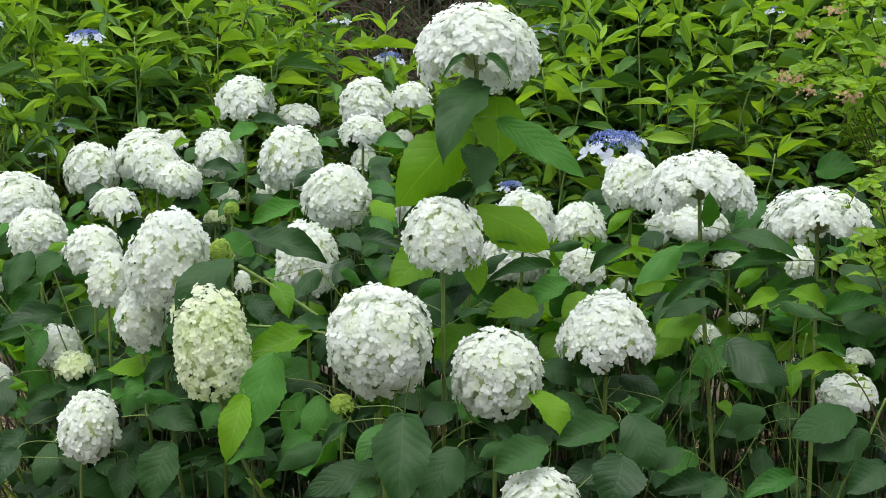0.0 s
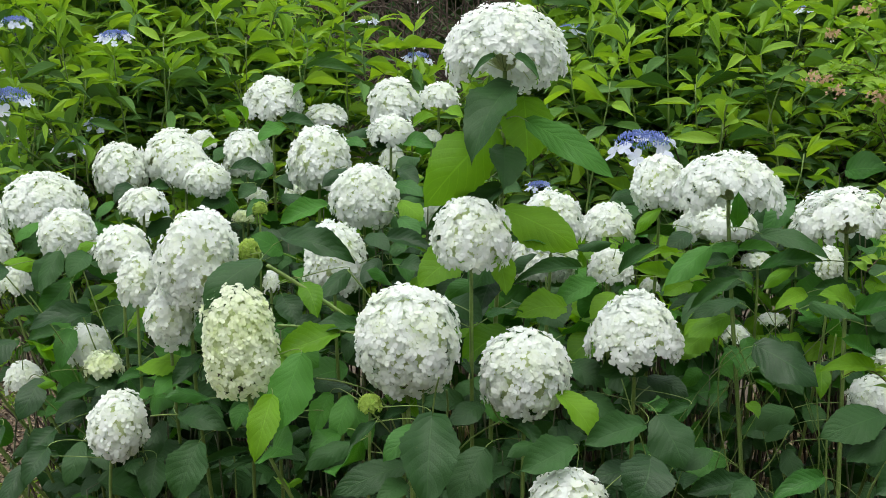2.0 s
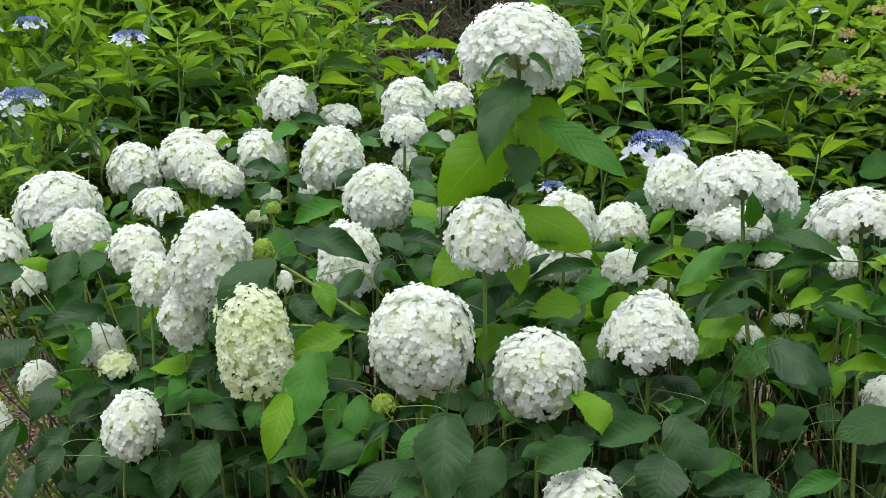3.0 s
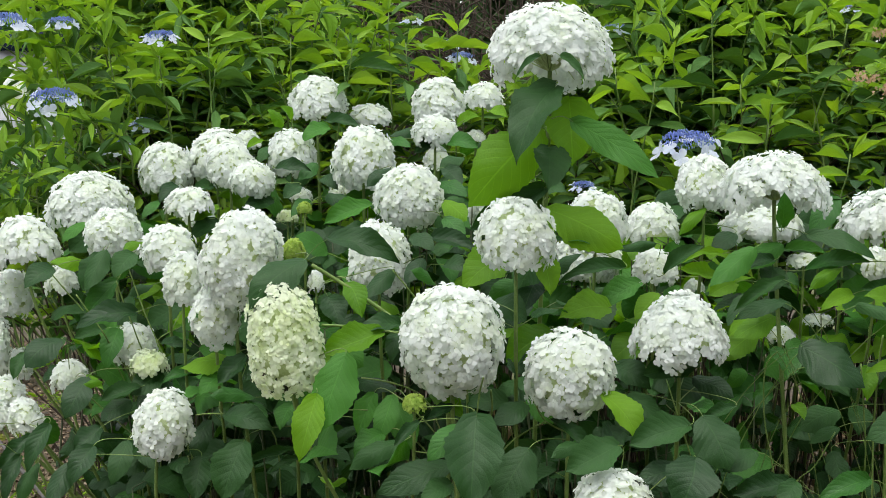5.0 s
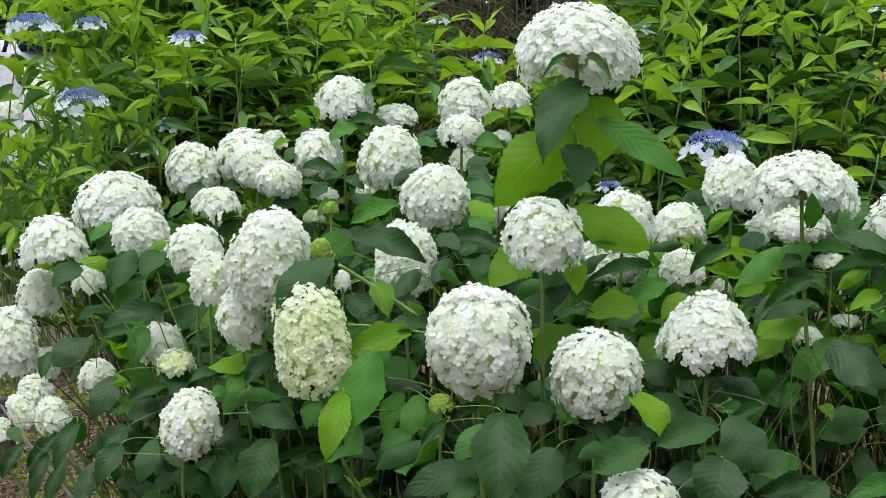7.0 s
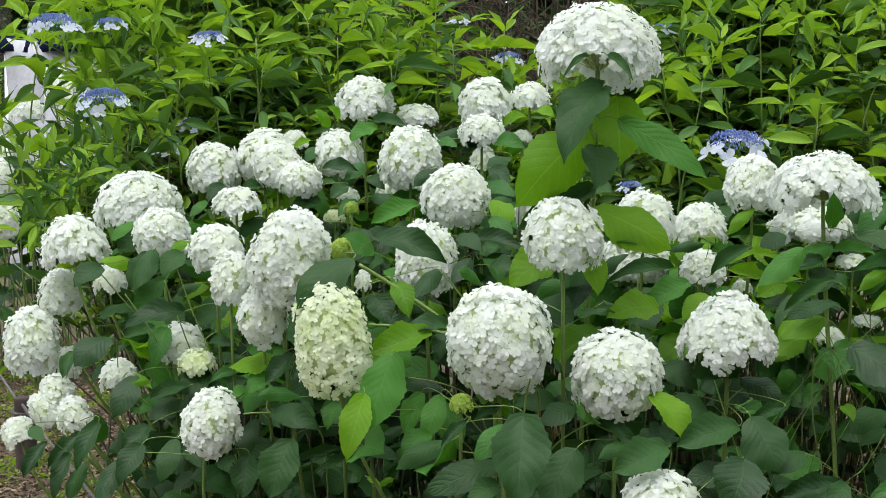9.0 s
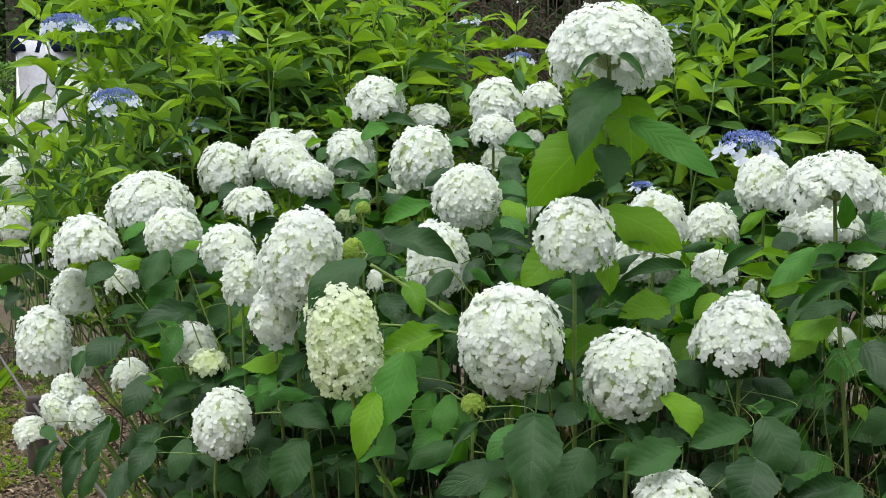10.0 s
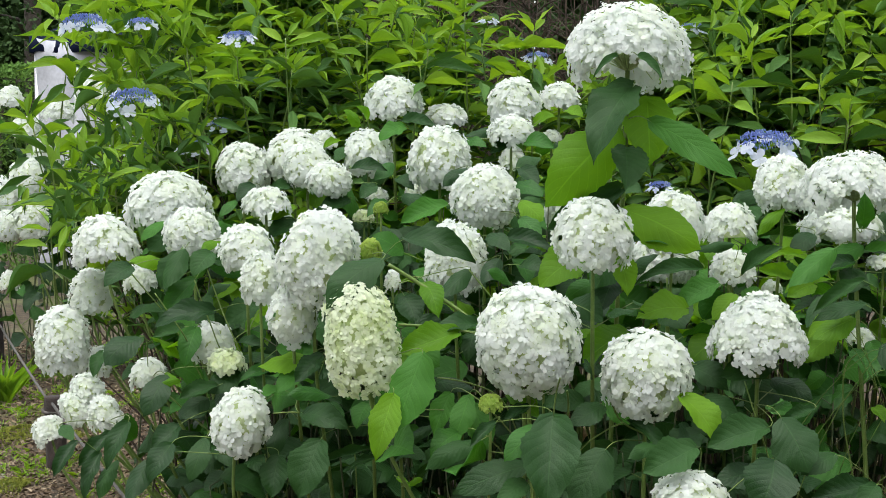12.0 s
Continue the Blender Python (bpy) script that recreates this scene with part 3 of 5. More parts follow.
def build_tree(x, y, height, spread, seed, low, leaves):
    r = random.Random(seed)
    owner = thing("tree", (x, y, 0), "tall dark green tree behind the garden", "tree", "trees behind the garden")
    lean = r.uniform(-0.4, 0.4)
    trunk = bend((x, y, -0.1), (x, y, height * 0.3), (x + lean, y, height * 0.6), (x + lean, y, height * 0.92), 12)
    part("trunk", mesh_of("trunk", *tube(trunk, [0.16 * (1 - 0.8 * i / 12) for i in range(13)], 10), BARK), owner)
    fol = Foliage()
    for k in range(16):
        h = low + (height - low) * (k + 0.5) / 16
        a = k * 2.4 + r.uniform(-0.4, 0.4)
        s = spread * (1 - 0.55 * (h / height)) * r.uniform(0.7, 1.1)
        q = Vector((x + lean * h / height, y, h))
        e = q + Vector((math.cos(a) * s, math.sin(a) * s, r.uniform(-0.2, 0.5)))
        part("limb", mesh_of("limb", *tube([q, q.lerp(e, 0.5) + Vector((0, 0, 0.15)), e], (0.05, 0.03, 0.01), 6), BARK), owner)
        clumps(r, q.lerp(e, 0.75), (s * 0.6, s * 0.6, s * 0.36), leaves, 0.075, fol)
    part("crown", fol.mesh("crown", FAR_LEAF), owner, "uneven crown of many small dark leaves", "stuff")


def build_hedge(x0, x1, y, height, depth, seed):
    r = random.Random(seed)
    owner = thing("hedge", ((x0 + x1) / 2, y, 0), "clipped green garden hedge", "hedge")
    fol = Foliage()
    for _ in range(14000):
        x = r.uniform(x0, x1)
        side = r.random()
        h = height * (1 + 0.05 * noise.noise(Vector((x * 1.4, 0, seed))))
        if side < 0.4:
            p = Vector((x, y + r.uniform(0, depth), h - r.uniform(0, 0.08)))
            w = Vector((r.uniform(-1, 1), r.uniform(-1, 1), r.uniform(0.2, 1)))
        else:
            p = Vector((x, y + r.uniform(-0.05, 0.12), r.uniform(0.05, h)))
            w = Vector((r.uniform(-1, 1), r.uniform(-1, -0.2), r.uniform(-0.4, 0.8)))
        s = r.uniform(0.035, 0.075)
        fol.add(SPRAY, blade_pose(p, p + w.normalized() * s, s * 0.7, r.uniform(-60, 60)))
    part("foliage", fol.mesh("foliage", HEDGE), owner, "", "stuff")
    stems = [tube([(x, y + depth / 2, -0.05), (x + r.uniform(-0.1, 0.1), y + depth / 2, height * 0.8)], 0.02, 5) for x in np.arange(x0 + 0.2, x1, 0.5)]
    part("stems", mesh_of("stems", *merge(stems), BARK), owner)


def build_far_woods():
    """The edge of a wood behind the garden, too far off to tell its trees apart, and unseen woods added to block low
    skylight.
    """
    r = random.Random(8)
    fol = Foliage()
    for i in range(26000):
        z = (5.5 if i % 3 else 6.5) * r.random()
        if i % 3:       # behind the garden, in view
            x = r.uniform(-14, 8)
            p = Vector((x, 25 + r.uniform(0, 2.5) + noise.noise(Vector((x * 0.3, z * 0.4, 2))) * 1.5, z))
            s = r.uniform(0.35, 0.65)
        else:           # unseen, added behind and beside the camera to block low skylight
            a = r.uniform(-0.9, 2.3) - math.pi / 2
            d = 15 + r.uniform(0, 3)
            p = Vector((math.cos(a) * d, math.sin(a) * d + 4, z))
            s = r.uniform(0.7, 1.5)
        w = Vector((r.uniform(-1, 1), r.uniform(-1, 0.2), r.uniform(-1, 0.4))).normalized()
        fol.add(SPRAY, blade_pose(p, p + w * s, s * 0.8, r.uniform(-60, 60)))
    tagged(new("far_woods_and_sky_block", fol.mesh("far_woods_and_sky_block", FAR_LEAF)), "dark edge of a distant wood, carried on out of view to block low light", "woods", "", "stuff")


def build_twiggy_shrub(x, y, height, seed):
    """A shrub of bare brown branches with a few leaves."""
    r = random.Random(seed)
    owner = thing("bare_shrub", (x, y, 0), "tall brown twiggy shrub with hardly any leaves", "shrub", "bare shrubs")
    for _ in range(34):
        a = r.uniform(0, 6.28)
        end = Vector((x + math.cos(a) * r.uniform(0.2, 0.9), y + math.sin(a) * r.uniform(0.1, 0.5), height * r.uniform(0.7, 1.0)))
        pts = bend((x + r.uniform(-0.2, 0.2), y, -0.02), (x, y, height * 0.4), end - Vector((0, 0, height * 0.3)), end, 10)
        pieces = [tube(pts, [0.010 - 0.008 * k / 10 for k in range(11)], 5)]
        for k in range(4, 11):
            for _ in range(3):
                w = Vector((r.uniform(-1, 1), r.uniform(-1, 1), r.uniform(-0.1, 0.9))).normalized() * r.uniform(0.15, 0.45)
                pieces.append(tube([pts[k], pts[k] + w * 0.5 + Vector((0, 0, 0.02)), pts[k] + w], (0.004, 0.003, 0.0015), 4))
        part("branch", mesh_of("branch", *merge(pieces), WOOD), owner)


build_ground()
build_twiggy_shrub(-0.75, 8.6, 2.6, 61)
build_twiggy_shrub(0.1, 8.9, 2.7, 62)
build_twiggy_shrub(0.35, 8.3, 2.5, 63)
build_far_woods()
build_tent()
build_hedge(-6.6, -3.6, 16.8, 2.1, 1.2, 3)
for i, (x, y, h) in enumerate(((-8.6, 20, 9), (-6.4, 22.5, 10), (-4.8, 19.5, 9), (-2.6, 22, 10), (-0.9, 19, 9))):
    build_tree(x, y, h, 2.6, 40 + i, 1.2, 520 if -7 < x < -4 else 220)


# ---- lacecap hydrangea bushes behind ----
def lacecap(owner, place, width, tilt, seed, blue=True):
    """A flat blue flower with pale sepals round its rim, on its own stalk."""
    r = random.Random(seed)
    x, y, z = place
    m = Matrix.Translation(place) @ Matrix.Rotation(radians(tilt), 4, "X")
    v, f = [], []
    beads = bmesh.new()
    bmesh.ops.create_icosphere(beads, subdivisions=1, radius=1)
    bv = [tuple(q.co) for q in beads.verts]
    bf = [tuple(q.index for q in p.verts) for p in beads.faces]
    beads.free()
    for i in range(340):
        d = math.sqrt((i + 0.5) / 340) * r.uniform(0.85, 1.18)
        a = i * 2.39996
        s = width * 0.0118 * r.uniform(0.7, 1.3)
        c = (d * math.cos(a) * width * 0.41, d * math.sin(a) * width * 0.41, width * (0.10 * (1 - d * d) + 0.05 * noise.noise(Vector((d * math.cos(a) * 3, d * math.sin(a) * 3, seed))) + r.uniform(-0.03, 0.06)))
        n = len(v)
        v.extend((c[0] + s * q[0], c[1] + s * q[1], c[2] + 1.8 * s * q[2]) for q in bv)
        f.extend(tuple(n + k for k in q) for q in bf)
    flower = part("flower", mesh_of("flower", v, f, BLUE if blue else PETAL_GREEN), owner, "flat lacecap flower with blue florets and pale sepals", "", m)
    for k in range(11):
        a = k * 0.571 + r.uniform(-0.4, 0.4)
        sv, sf = floret_shape(r, width * r.uniform(0.22, 0.32))
        turn = Matrix.Translation((math.cos(a) * width * 0.47, math.sin(a) * width * 0.47, r.uniform(-0.22, 0.0) * width)) @ Matrix.Rotation(r.uniform(0.2, 1.2), 4, (-math.sin(a), math.cos(a), 0))
        se = new("sterile_floret", mesh_of("sterile_floret", [turn @ Vector(q) for q in sv], sf, PETAL_PALE, None, False))
        se.parent = flower
    return flower


def in_gap(p):
    """Whether p blocks the camera's view of the tent and the far blooms; twig leaves there are mostly left out."""
    u, v = p.x / p.y, (p.z - 1.40) / p.y
    return (u < -0.252 and -0.002 < v < 0.052) or (u < -0.268 and -0.032 < v <= -0.002)


def lance_bush(name_label, x, y, rx, ry, top, stems, seed, keep=240, skirt=0.35, bare=0.75, root_x=0.0, broad=1.0):
    r = random.Random(seed)
    owner = thing("lacecap_hydrangea", (x, y, 0), name_label, "shrub", "lacecap hydrangea shrubs")
    placed = []
    for i in range(stems):
        d = math.sqrt((i + 0.5) / stems)
        a = i * 2.39996 + r.uniform(-0.3, 0.3)
        h = top * (1 - 0.35 * d ** 3) * r.uniform(0.80, 1.05)
        if d > 0.6:
            h *= r.uniform(skirt, 1.0) ** 0.6
        end = Vector((x + math.cos(a) * rx * d, y + math.sin(a) * ry * d, h))
        root = Vector((x + root_x + math.cos(a) * 0.3 * d, y + math.sin(a) * 0.3 * d, -0.02))
        pts = bend(root, root + (end - root) * 0.3 + Vector((0, 0, 0.25)), end - Vector((math.cos(a) * 0.2 + r.uniform(-0.24, 0.24), math.sin(a) * 0.2 + r.uniform(-0.2, 0.2), r.uniform(0.12, 0.3))), end, 26)
        pieces = []
        for _ in range(2):
            k = r.randint(14, 24)
            b = a + r.uniform(-1.3, 1.3)
            tw = [pts[k], pts[k] + Vector((math.cos(b) * 0.07, math.sin(b) * 0.07, 0.06)), pts[k] + Vector((math.cos(b), math.sin(b), r.uniform(0.3, 0.9))) * r.uniform(0.13, 0.2)]
            if tw[2].z < bare:
                continue
            pieces.append(tube(tw, (0.004, 0.003, 0.002), 4))
            spin = r.uniform(0, 3)
            for q in range(8):
                c = spin + q * math.pi / 2 + r.uniform(-0.3, 0.3) + (0.7 if q > 3 else 0)
                out = Vector((math.cos(c), math.sin(c), r.uniform(-0.4, 0.4))).normalized()
                foot = tw[2] if q < 4 else tw[1]
                placed.append((foot, foot + out * r.uniform(0.09, 0.15), r.uniform(0.018, 0.030), r.uniform(-40, 40), "tip" if r.random() < 0.5 else "lance", r.randrange(7)))
        part("stem", mesh_of("stem", *merge(pieces + [tube(pts, [0.0046 - 0.0028 * k / 26 for k in range(27)], 4)]), WOOD if h < top * 0.7 else STALK), owner)
        gone, next_at, turn = 0.0, 0.0, r.uniform(0, 3.14)
        for k in range(26, 4, -1):
            gone += (pts[k] - pts[k - 1]).length
            if gone < next_at:
                continue
            first = next_at == 0.0
            next_at += r.uniform(0.030, 0.058) + (0.03 if gone > 0.4 else 0)
            turn += math.pi / 2 + r.uniform(-0.3, 0.3)
            if gone > 1.0 or pts[k].z < bare:
                break
            if pts[k].z < 1.46 and not root_x and r.random() < 0.5:     # thinned out in the shade below
                continue
            way = (pts[k] - pts[k - 1]).normalized()
            across = way.cross(Vector((0.3, 1, 0.1))).normalized()
            over = way.cross(across)
            for s in range(4 if first else 2):
                b = turn + s * (math.pi / 2 if first else math.pi) + r.uniform(-0.3, 0.3)
                out = across * math.cos(b) + over * math.sin(b)
                length = r.uniform(0.085, 0.165) * (0.8 if first else 1)
                rise = r.uniform(0.1, 0.9) if first else r.uniform(-0.45, 0.55)
                foot = pts[k if first else k - 1] + out * 0.012
                tip = foot + (out + way * rise).normalized() * length
                young = r.random() < (0.9 if broad == 1.0 else 0.62) - 2.2 * gone
                placed.append((foot, tip, length * r.uniform(0.16, 0.26) * broad * (1.25 if gone > 0.3 else 1.0), r.uniform(-40, 40), "tip" if young else "lance", r.randrange(7)))
    placed.sort(key=lambda p: p[0].y - 0.5 * p[0].z)
    placed = [q for q in placed if not (in_gap((q[0] + q[1]) / 2) and r.random() < 0.95)]
    rest, fresh = Foliage(), Foliage()
    for i, (foot, tip, w, roll, tone, k) in enumerate(placed):
        if i < keep:
            part("leaf", BLADES[tone][k], owner, "", "", blade_pose(foot, tip, w, roll, (r.gauss(0, 0.4), r.gauss(-0.35, 0.35), 0.85)))
        else:
            (fresh if tone == "tip" else rest).add(THIN[k], blade_pose(foot, tip, w, roll, (r.gauss(0, 0.45), r.gauss(-0.3, 0.4), 0.9)))
    for fol, mat in ((rest, LANCE_REST), (fresh, LANCE_REST_NEW)):
        if fol.n:
            part("foliage", fol.mesh("foliage", mat), owner, "", "stuff")
    return owner


def shoot_tip(owner, place, seed):
    """A leafy shoot tip: three crossed pairs of pointed leaves on a green stem."""
    r = random.Random(500 + seed)
    p = Vector(place)
    low = p + Vector((r.uniform(-0.08, 0.08), r.uniform(0.05, 0.15), -r.uniform(0.3, 0.45)))
    pts = bend(low, low + Vector((0, 0, 0.15)), p - Vector((0, 0, 0.1)), p, 6)
    part("stem", mesh_of("stem", *tube(pts, [0.0032 - 0.0014 * k / 6 for k in range(7)], 5), STALK), owner)
    turn = r.uniform(0, 3.14)
    for k, (drop, length, rise) in enumerate(((0.0, 0.075, 0.9), (0.015, 0.13, 0.25), (0.06, 0.155, -0.1), (0.12, 0.15, -0.4))):
        turn += 1.57 + r.uniform(-0.3, 0.3)
        for s in range(2):
            a = turn + 3.14 * s + r.uniform(-0.2, 0.2)
            out = Vector((math.cos(a), math.sin(a) * 0.8, rise + r.uniform(-0.25, 0.25))).normalized()
            foot = p - Vector((0, 0, drop)) + out * 0.01
            size = length * r.uniform(0.85, 1.15)
            leaf(owner, foot, foot + out * size, size * r.uniform(0.17, 0.26), r.uniform(-30, 30), "tip" if k < 3 and r.random() < 0.85 else "lance", r.randrange(7))


def arching_shoot(owner, root, tip, seed, young=0.8):
    """A shoot that arches out of a shrub, with pairs of long pointed leaves along it and a tuft at its tip."""
    r = random.Random(900 + seed)
    a, b = Vector(root), Vector(tip)
    span = (b - a).length
    pts = bend(a, a.lerp(b, 0.35) + Vector((0, 0, 0.10 * span)), a.lerp(b, 0.75) + Vector((0, 0, 0.10 * span)), b, 12)
    part("stem", mesh_of("stem", *tube(pts, [0.0032 - 0.0016 * k / 12 for k in range(13)], 5), STALK), owner)
    turn = r.uniform(0, 3.14)
    for k in (12, 12, 11, 9, 7, 5):
        turn += 1.57 + r.uniform(-0.3, 0.3)
        way = (pts[k] - pts[k - 1]).normalized()
        across = way.cross(Vector((0.1, 1, 0.2))).normalized()
        over = way.cross(across)
        for s in range(2):
            c = turn + math.pi * s + r.uniform(-0.3, 0.3)
            out = (across * math.cos(c) + over * math.sin(c) + way * r.uniform(0.1, 0.9) - Vector((0, 0, r.uniform(0, 0.4)))).normalized()
            size = r.uniform(0.075, 0.135)
            foot = pts[k] + out * 0.008
            if in_gap(foot + out * size * 0.5) and r.random() < 0.85:
                continue
            leaf(owner, foot, foot + out * size, size * r.uniform(0.17, 0.25), r.uniform(-30, 30), "tip" if r.random() < young else "lance", r.randrange(7), (r.gauss(0, 0.3), r.gauss(-0.2, 0.25), 0.92))


LACE = "lacecap hydrangea shrub with pointed light green leaves"
bush_left = lance_bush(LACE, -0.88, 5.85, 0.56, 0.52, 2.12, 195, 11)
bush_edge = lance_bush(LACE, -1.40, 5.8, 0.34, 0.42, 1.30, 30, 12, skirt=0.7, bare=1.06, root_x=0.5)
bush_middle = lance_bush(LACE, -0.36, 6.0, 0.38, 0.45, 1.88, 110, 13)
bush_centre = lance_bush(LACE, 0.66, 6.15, 0.40, 0.45, 2.0, 120, 14)
bush_low = lance_bush(LACE, 0.16, 5.9, 0.38, 0.4, 1.60, 70, 17)
bush_right = lance_bush(LACE, 0.95, 5.85, 0.66, 0.52, 2.18, 185, 15, bare=0.95, broad=1.4)
bush_end = lance_bush(LACE, 1.75, 5.95, 0.60, 0.50, 2.2, 180, 16, bare=0.95, broad=1.4)


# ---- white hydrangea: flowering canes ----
HEADS += [(Vector((-1.97, 7.05, h)), 0.07) for h in (0.28, 0.16, 0.04)]     # the fence post too is kept clear of leaves in the camera's view
cane(0.239, 3.747, 1.597, 0.290, 0.188, reach=122, tilt=-5, ragged=0.06, foot=(0, 0.36), form='open')
cane(0.023, 3.507, 0.979, 0.231, 0.231, reach=150, tilt=12, foot=(0.03, 0.1))
cane(0.269, 3.539, 0.904, 0.196, 0.191, reach=150, tilt=10, foot=(0.02, 0.12))
cane(0.515, 3.629, 0.990, 0.222, 0.154, reach=112, tilt=6, ragged=0.10, form='cone')
cane(-0.325, 3.493, 0.984, 0.173, 0.236, reach=145, tilt=6, lean=-7, tone='cream', ragged=0.08, form='column', size=0.0195, foot=(0.25, 0.25))
cane(-0.435, 3.725, 1.133, 0.192, 0.217, reach=140, tilt=15, lean=12)
cane(-0.504, 3.766, 0.999, 0.115, 0.138, reach=140, tilt=15)
cane(-0.591, 3.869, 1.075, 0.100, 0.126, reach=135)
cane(-0.639, 3.970, 1.136, 0.139, 0.121, reach=135)
cane(-0.083, 4.331, 1.248, 0.184, 0.163, reach=140, tilt=8)
cane(-0.152, 4.136, 1.103, 0.163, 0.176, reach=135)
cane(0.161, 3.629, 1.193, 0.177, 0.155, reach=130, tilt=8)
cane(0.164, 4.507, 1.211, 0.188, 0.143, reach=135)
cane(0.384, 4.213, 1.188, 0.166, 0.155, reach=135)
cane(0.391, 4.582, 1.069, 0.203, 0.131, reach=135)
cane(0.548, 4.394, 1.174, 0.150, 0.112, reach=100)
cane(0.543, 4.293, 1.068, 0.127, 0.092, reach=100)
cane(0.690, 4.442, 1.277, 0.156, 0.149, reach=135)
cane(0.798, 4.061, 1.289, 0.275, 0.150, reach=110, tilt=-3, ragged=0.12, foot=(0.05, 0.04), form='open')
cane(0.863, 4.569, 1.163, 0.230, 0.107, reach=120)
cane(1.056, 3.951, 1.211, 0.270, 0.141, reach=108, tilt=-3, ragged=0.12, foot=(-0.02, 0), form='open')
cane(1.097, 4.270, 1.074, 0.078, 0.089, reach=135)
cane(0.699, 4.658, 0.984, 0.063, 0.041, reach=100)
cane(0.896, 4.454, 0.876, 0.087, 0.045, reach=100)
cane(1.035, 4.638, 0.895, 0.091, 0.031, reach=100)
cane(0.977, 4.557, 1.065, 0.095, 0.037, reach=100)
cane(1.081, 4.553, 1.074, 0.068, 0.040, reach=100)
cane(1.219, 4.243, 0.752, 0.161, 0.092, reach=100)
cane(1.294, 4.433, 0.813, 0.099, 0.048, reach=100)
cane(-0.365, 5.020, 1.508, 0.183, 0.130, reach=112)
cane(-0.213, 5.105, 1.464, 0.144, 0.064, reach=100)
cane(-0.008, 5.005, 1.501, 0.169, 0.139, reach=112)
cane(-0.017, 4.792, 1.414, 0.137, 0.089, reach=120)
cane(0.125, 5.095, 1.520, 0.132, 0.078, reach=100)
cane(0.103, 5.087, 1.395, 0.071, 0.041, reach=100)
cane(-0.014, 4.994, 1.336, 0.080, 0.070, reach=100)
cane(-0.211, 4.625, 1.337, 0.184, 0.181, reach=140)
cane(-0.423, 4.824, 1.351, 0.152, 0.136, reach=135)
cane(-0.784, 4.836, 1.308, 0.166, 0.150, reach=135)
cane(-0.642, 4.879, 1.342, 0.186, 0.153, reach=135)
cane(-0.587, 4.734, 1.320, 0.141, 0.132, reach=135)
cane(-0.517, 4.653, 1.280, 0.133, 0.096, reach=135)
cane(-0.573, 5.021, 1.385, 0.093, 0.063, reach=100)
cane(-0.676, 4.543, 1.223, 0.144, 0.078, reach=100)
cane(-0.675, 4.728, 1.175, 0.097, 0.041, reach=100)
cane(-0.289, 4.811, 1.247, 0.064, 0.048, reach=100)
cane(-0.395, 4.780, 1.232, 0.070, 0.040, reach=100)
cane(-0.430, 4.750, 1.175, 0.066, 0.036, reach=100, tone='cream')
cane(-0.918, 4.430, 1.235, 0.232, 0.143, reach=112, foot=(0.19, 0.25))
cane(-0.811, 4.194, 1.162, 0.152, 0.124, reach=135, foot=(0.11, 0.25))
cane(-1.049, 4.276, 1.133, 0.179, 0.133, reach=110, foot=(0.3, 0.25))
cane(-1.108, 4.358, 0.995, 0.118, 0.121, reach=135, foot=(0.35, 0.25))
cane(-1.157, 4.254, 0.881, 0.150, 0.179, reach=135, foot=(0.39, 0.25))
cane(-1.033, 4.598, 1.009, 0.096, 0.078, reach=100, foot=(0.29, 0.25))
cane(-1.574, 5.184, 0.949, 0.063, 0.063, reach=100, foot=(0.45, 0.25))
cane(-0.895, 4.073, 0.824, 0.105, 0.072, reach=100, foot=(0.18, 0.25))
cane(-0.744, 4.084, 0.895, 0.121, 0.105, reach=135)
cane(-0.691, 3.990, 0.864, 0.100, 0.059, reach=104, tone='cream')
cane(-0.612, 3.704, 0.767, 0.142, 0.155, reach=148, lean=14)
cane(-0.972, 3.923, 0.750, 0.088, 0.083, reach=112, leaves=0, lean=-12, ragged=0.15, foot=(0.24, 0.25))
cane(-1.068, 4.012, 0.742, 0.070, 0.090, reach=130, leaves=0, lean=-35, ragged=0.16, foot=(0.32, 0.25))
cane(-1.051, 4.063, 0.780, 0.091, 0.085, reach=130, leaves=0, lean=-35, ragged=0.16, foot=(0.3, 0.25))
cane(-1.141, 4.053, 0.683, 0.091, 0.072, reach=108, leaves=0, lean=-20, ragged=0.16, foot=(0.37, 0.25))
cane(-1.086, 4.347, 0.811, 0.068, 0.085, reach=135, leaves=0, foot=(0.33, 0.25))
cane(0.341, 3.331, 0.670, 0.169, 0.149, reach=135)
cane(-0.055, 3.454, 0.852, 0.053, 0.039, reach=110, tone='green', size=0.01)
cane(-0.318, 3.656, 1.155, 0.049, 0.046, reach=130, tone='green', size=0.011)
cane(-0.357, 4.434, 1.211, 0.044, 0.032, reach=110, tone='green', size=0.012)
cane(-0.275, 3.715, 1.082, 0.040, 0.047, reach=100)
cane(-2.857, 9.514, 1.620, 0.160, 0.121, reach=104, size=0.03, foot=(0.15, 0.2))
cane(-2.560, 9.427, 1.546, 0.203, 0.146, reach=104, size=0.03, foot=(0.15, 0.2))
cane(-2.434, 9.721, 1.641, 0.228, 0.189, reach=104, size=0.03, foot=(0.15, 0.2))
cane(-2.531, 9.914, 1.762, 0.166, 0.120, reach=104, size=0.03, foot=(0.15, 0.2))
cane(-2.770, 9.505, 1.445, 0.185, 0.134, reach=104, size=0.03, foot=(0.15, 0.2))
cane(-2.706, 9.300, 1.163, 0.219, 0.226, reach=135, size=0.03, foot=(0.15, 0.2))
cane(-2.831, 9.288, 1.053, 0.194, 0.232, reach=135, size=0.03, foot=(0.15, 0.2))
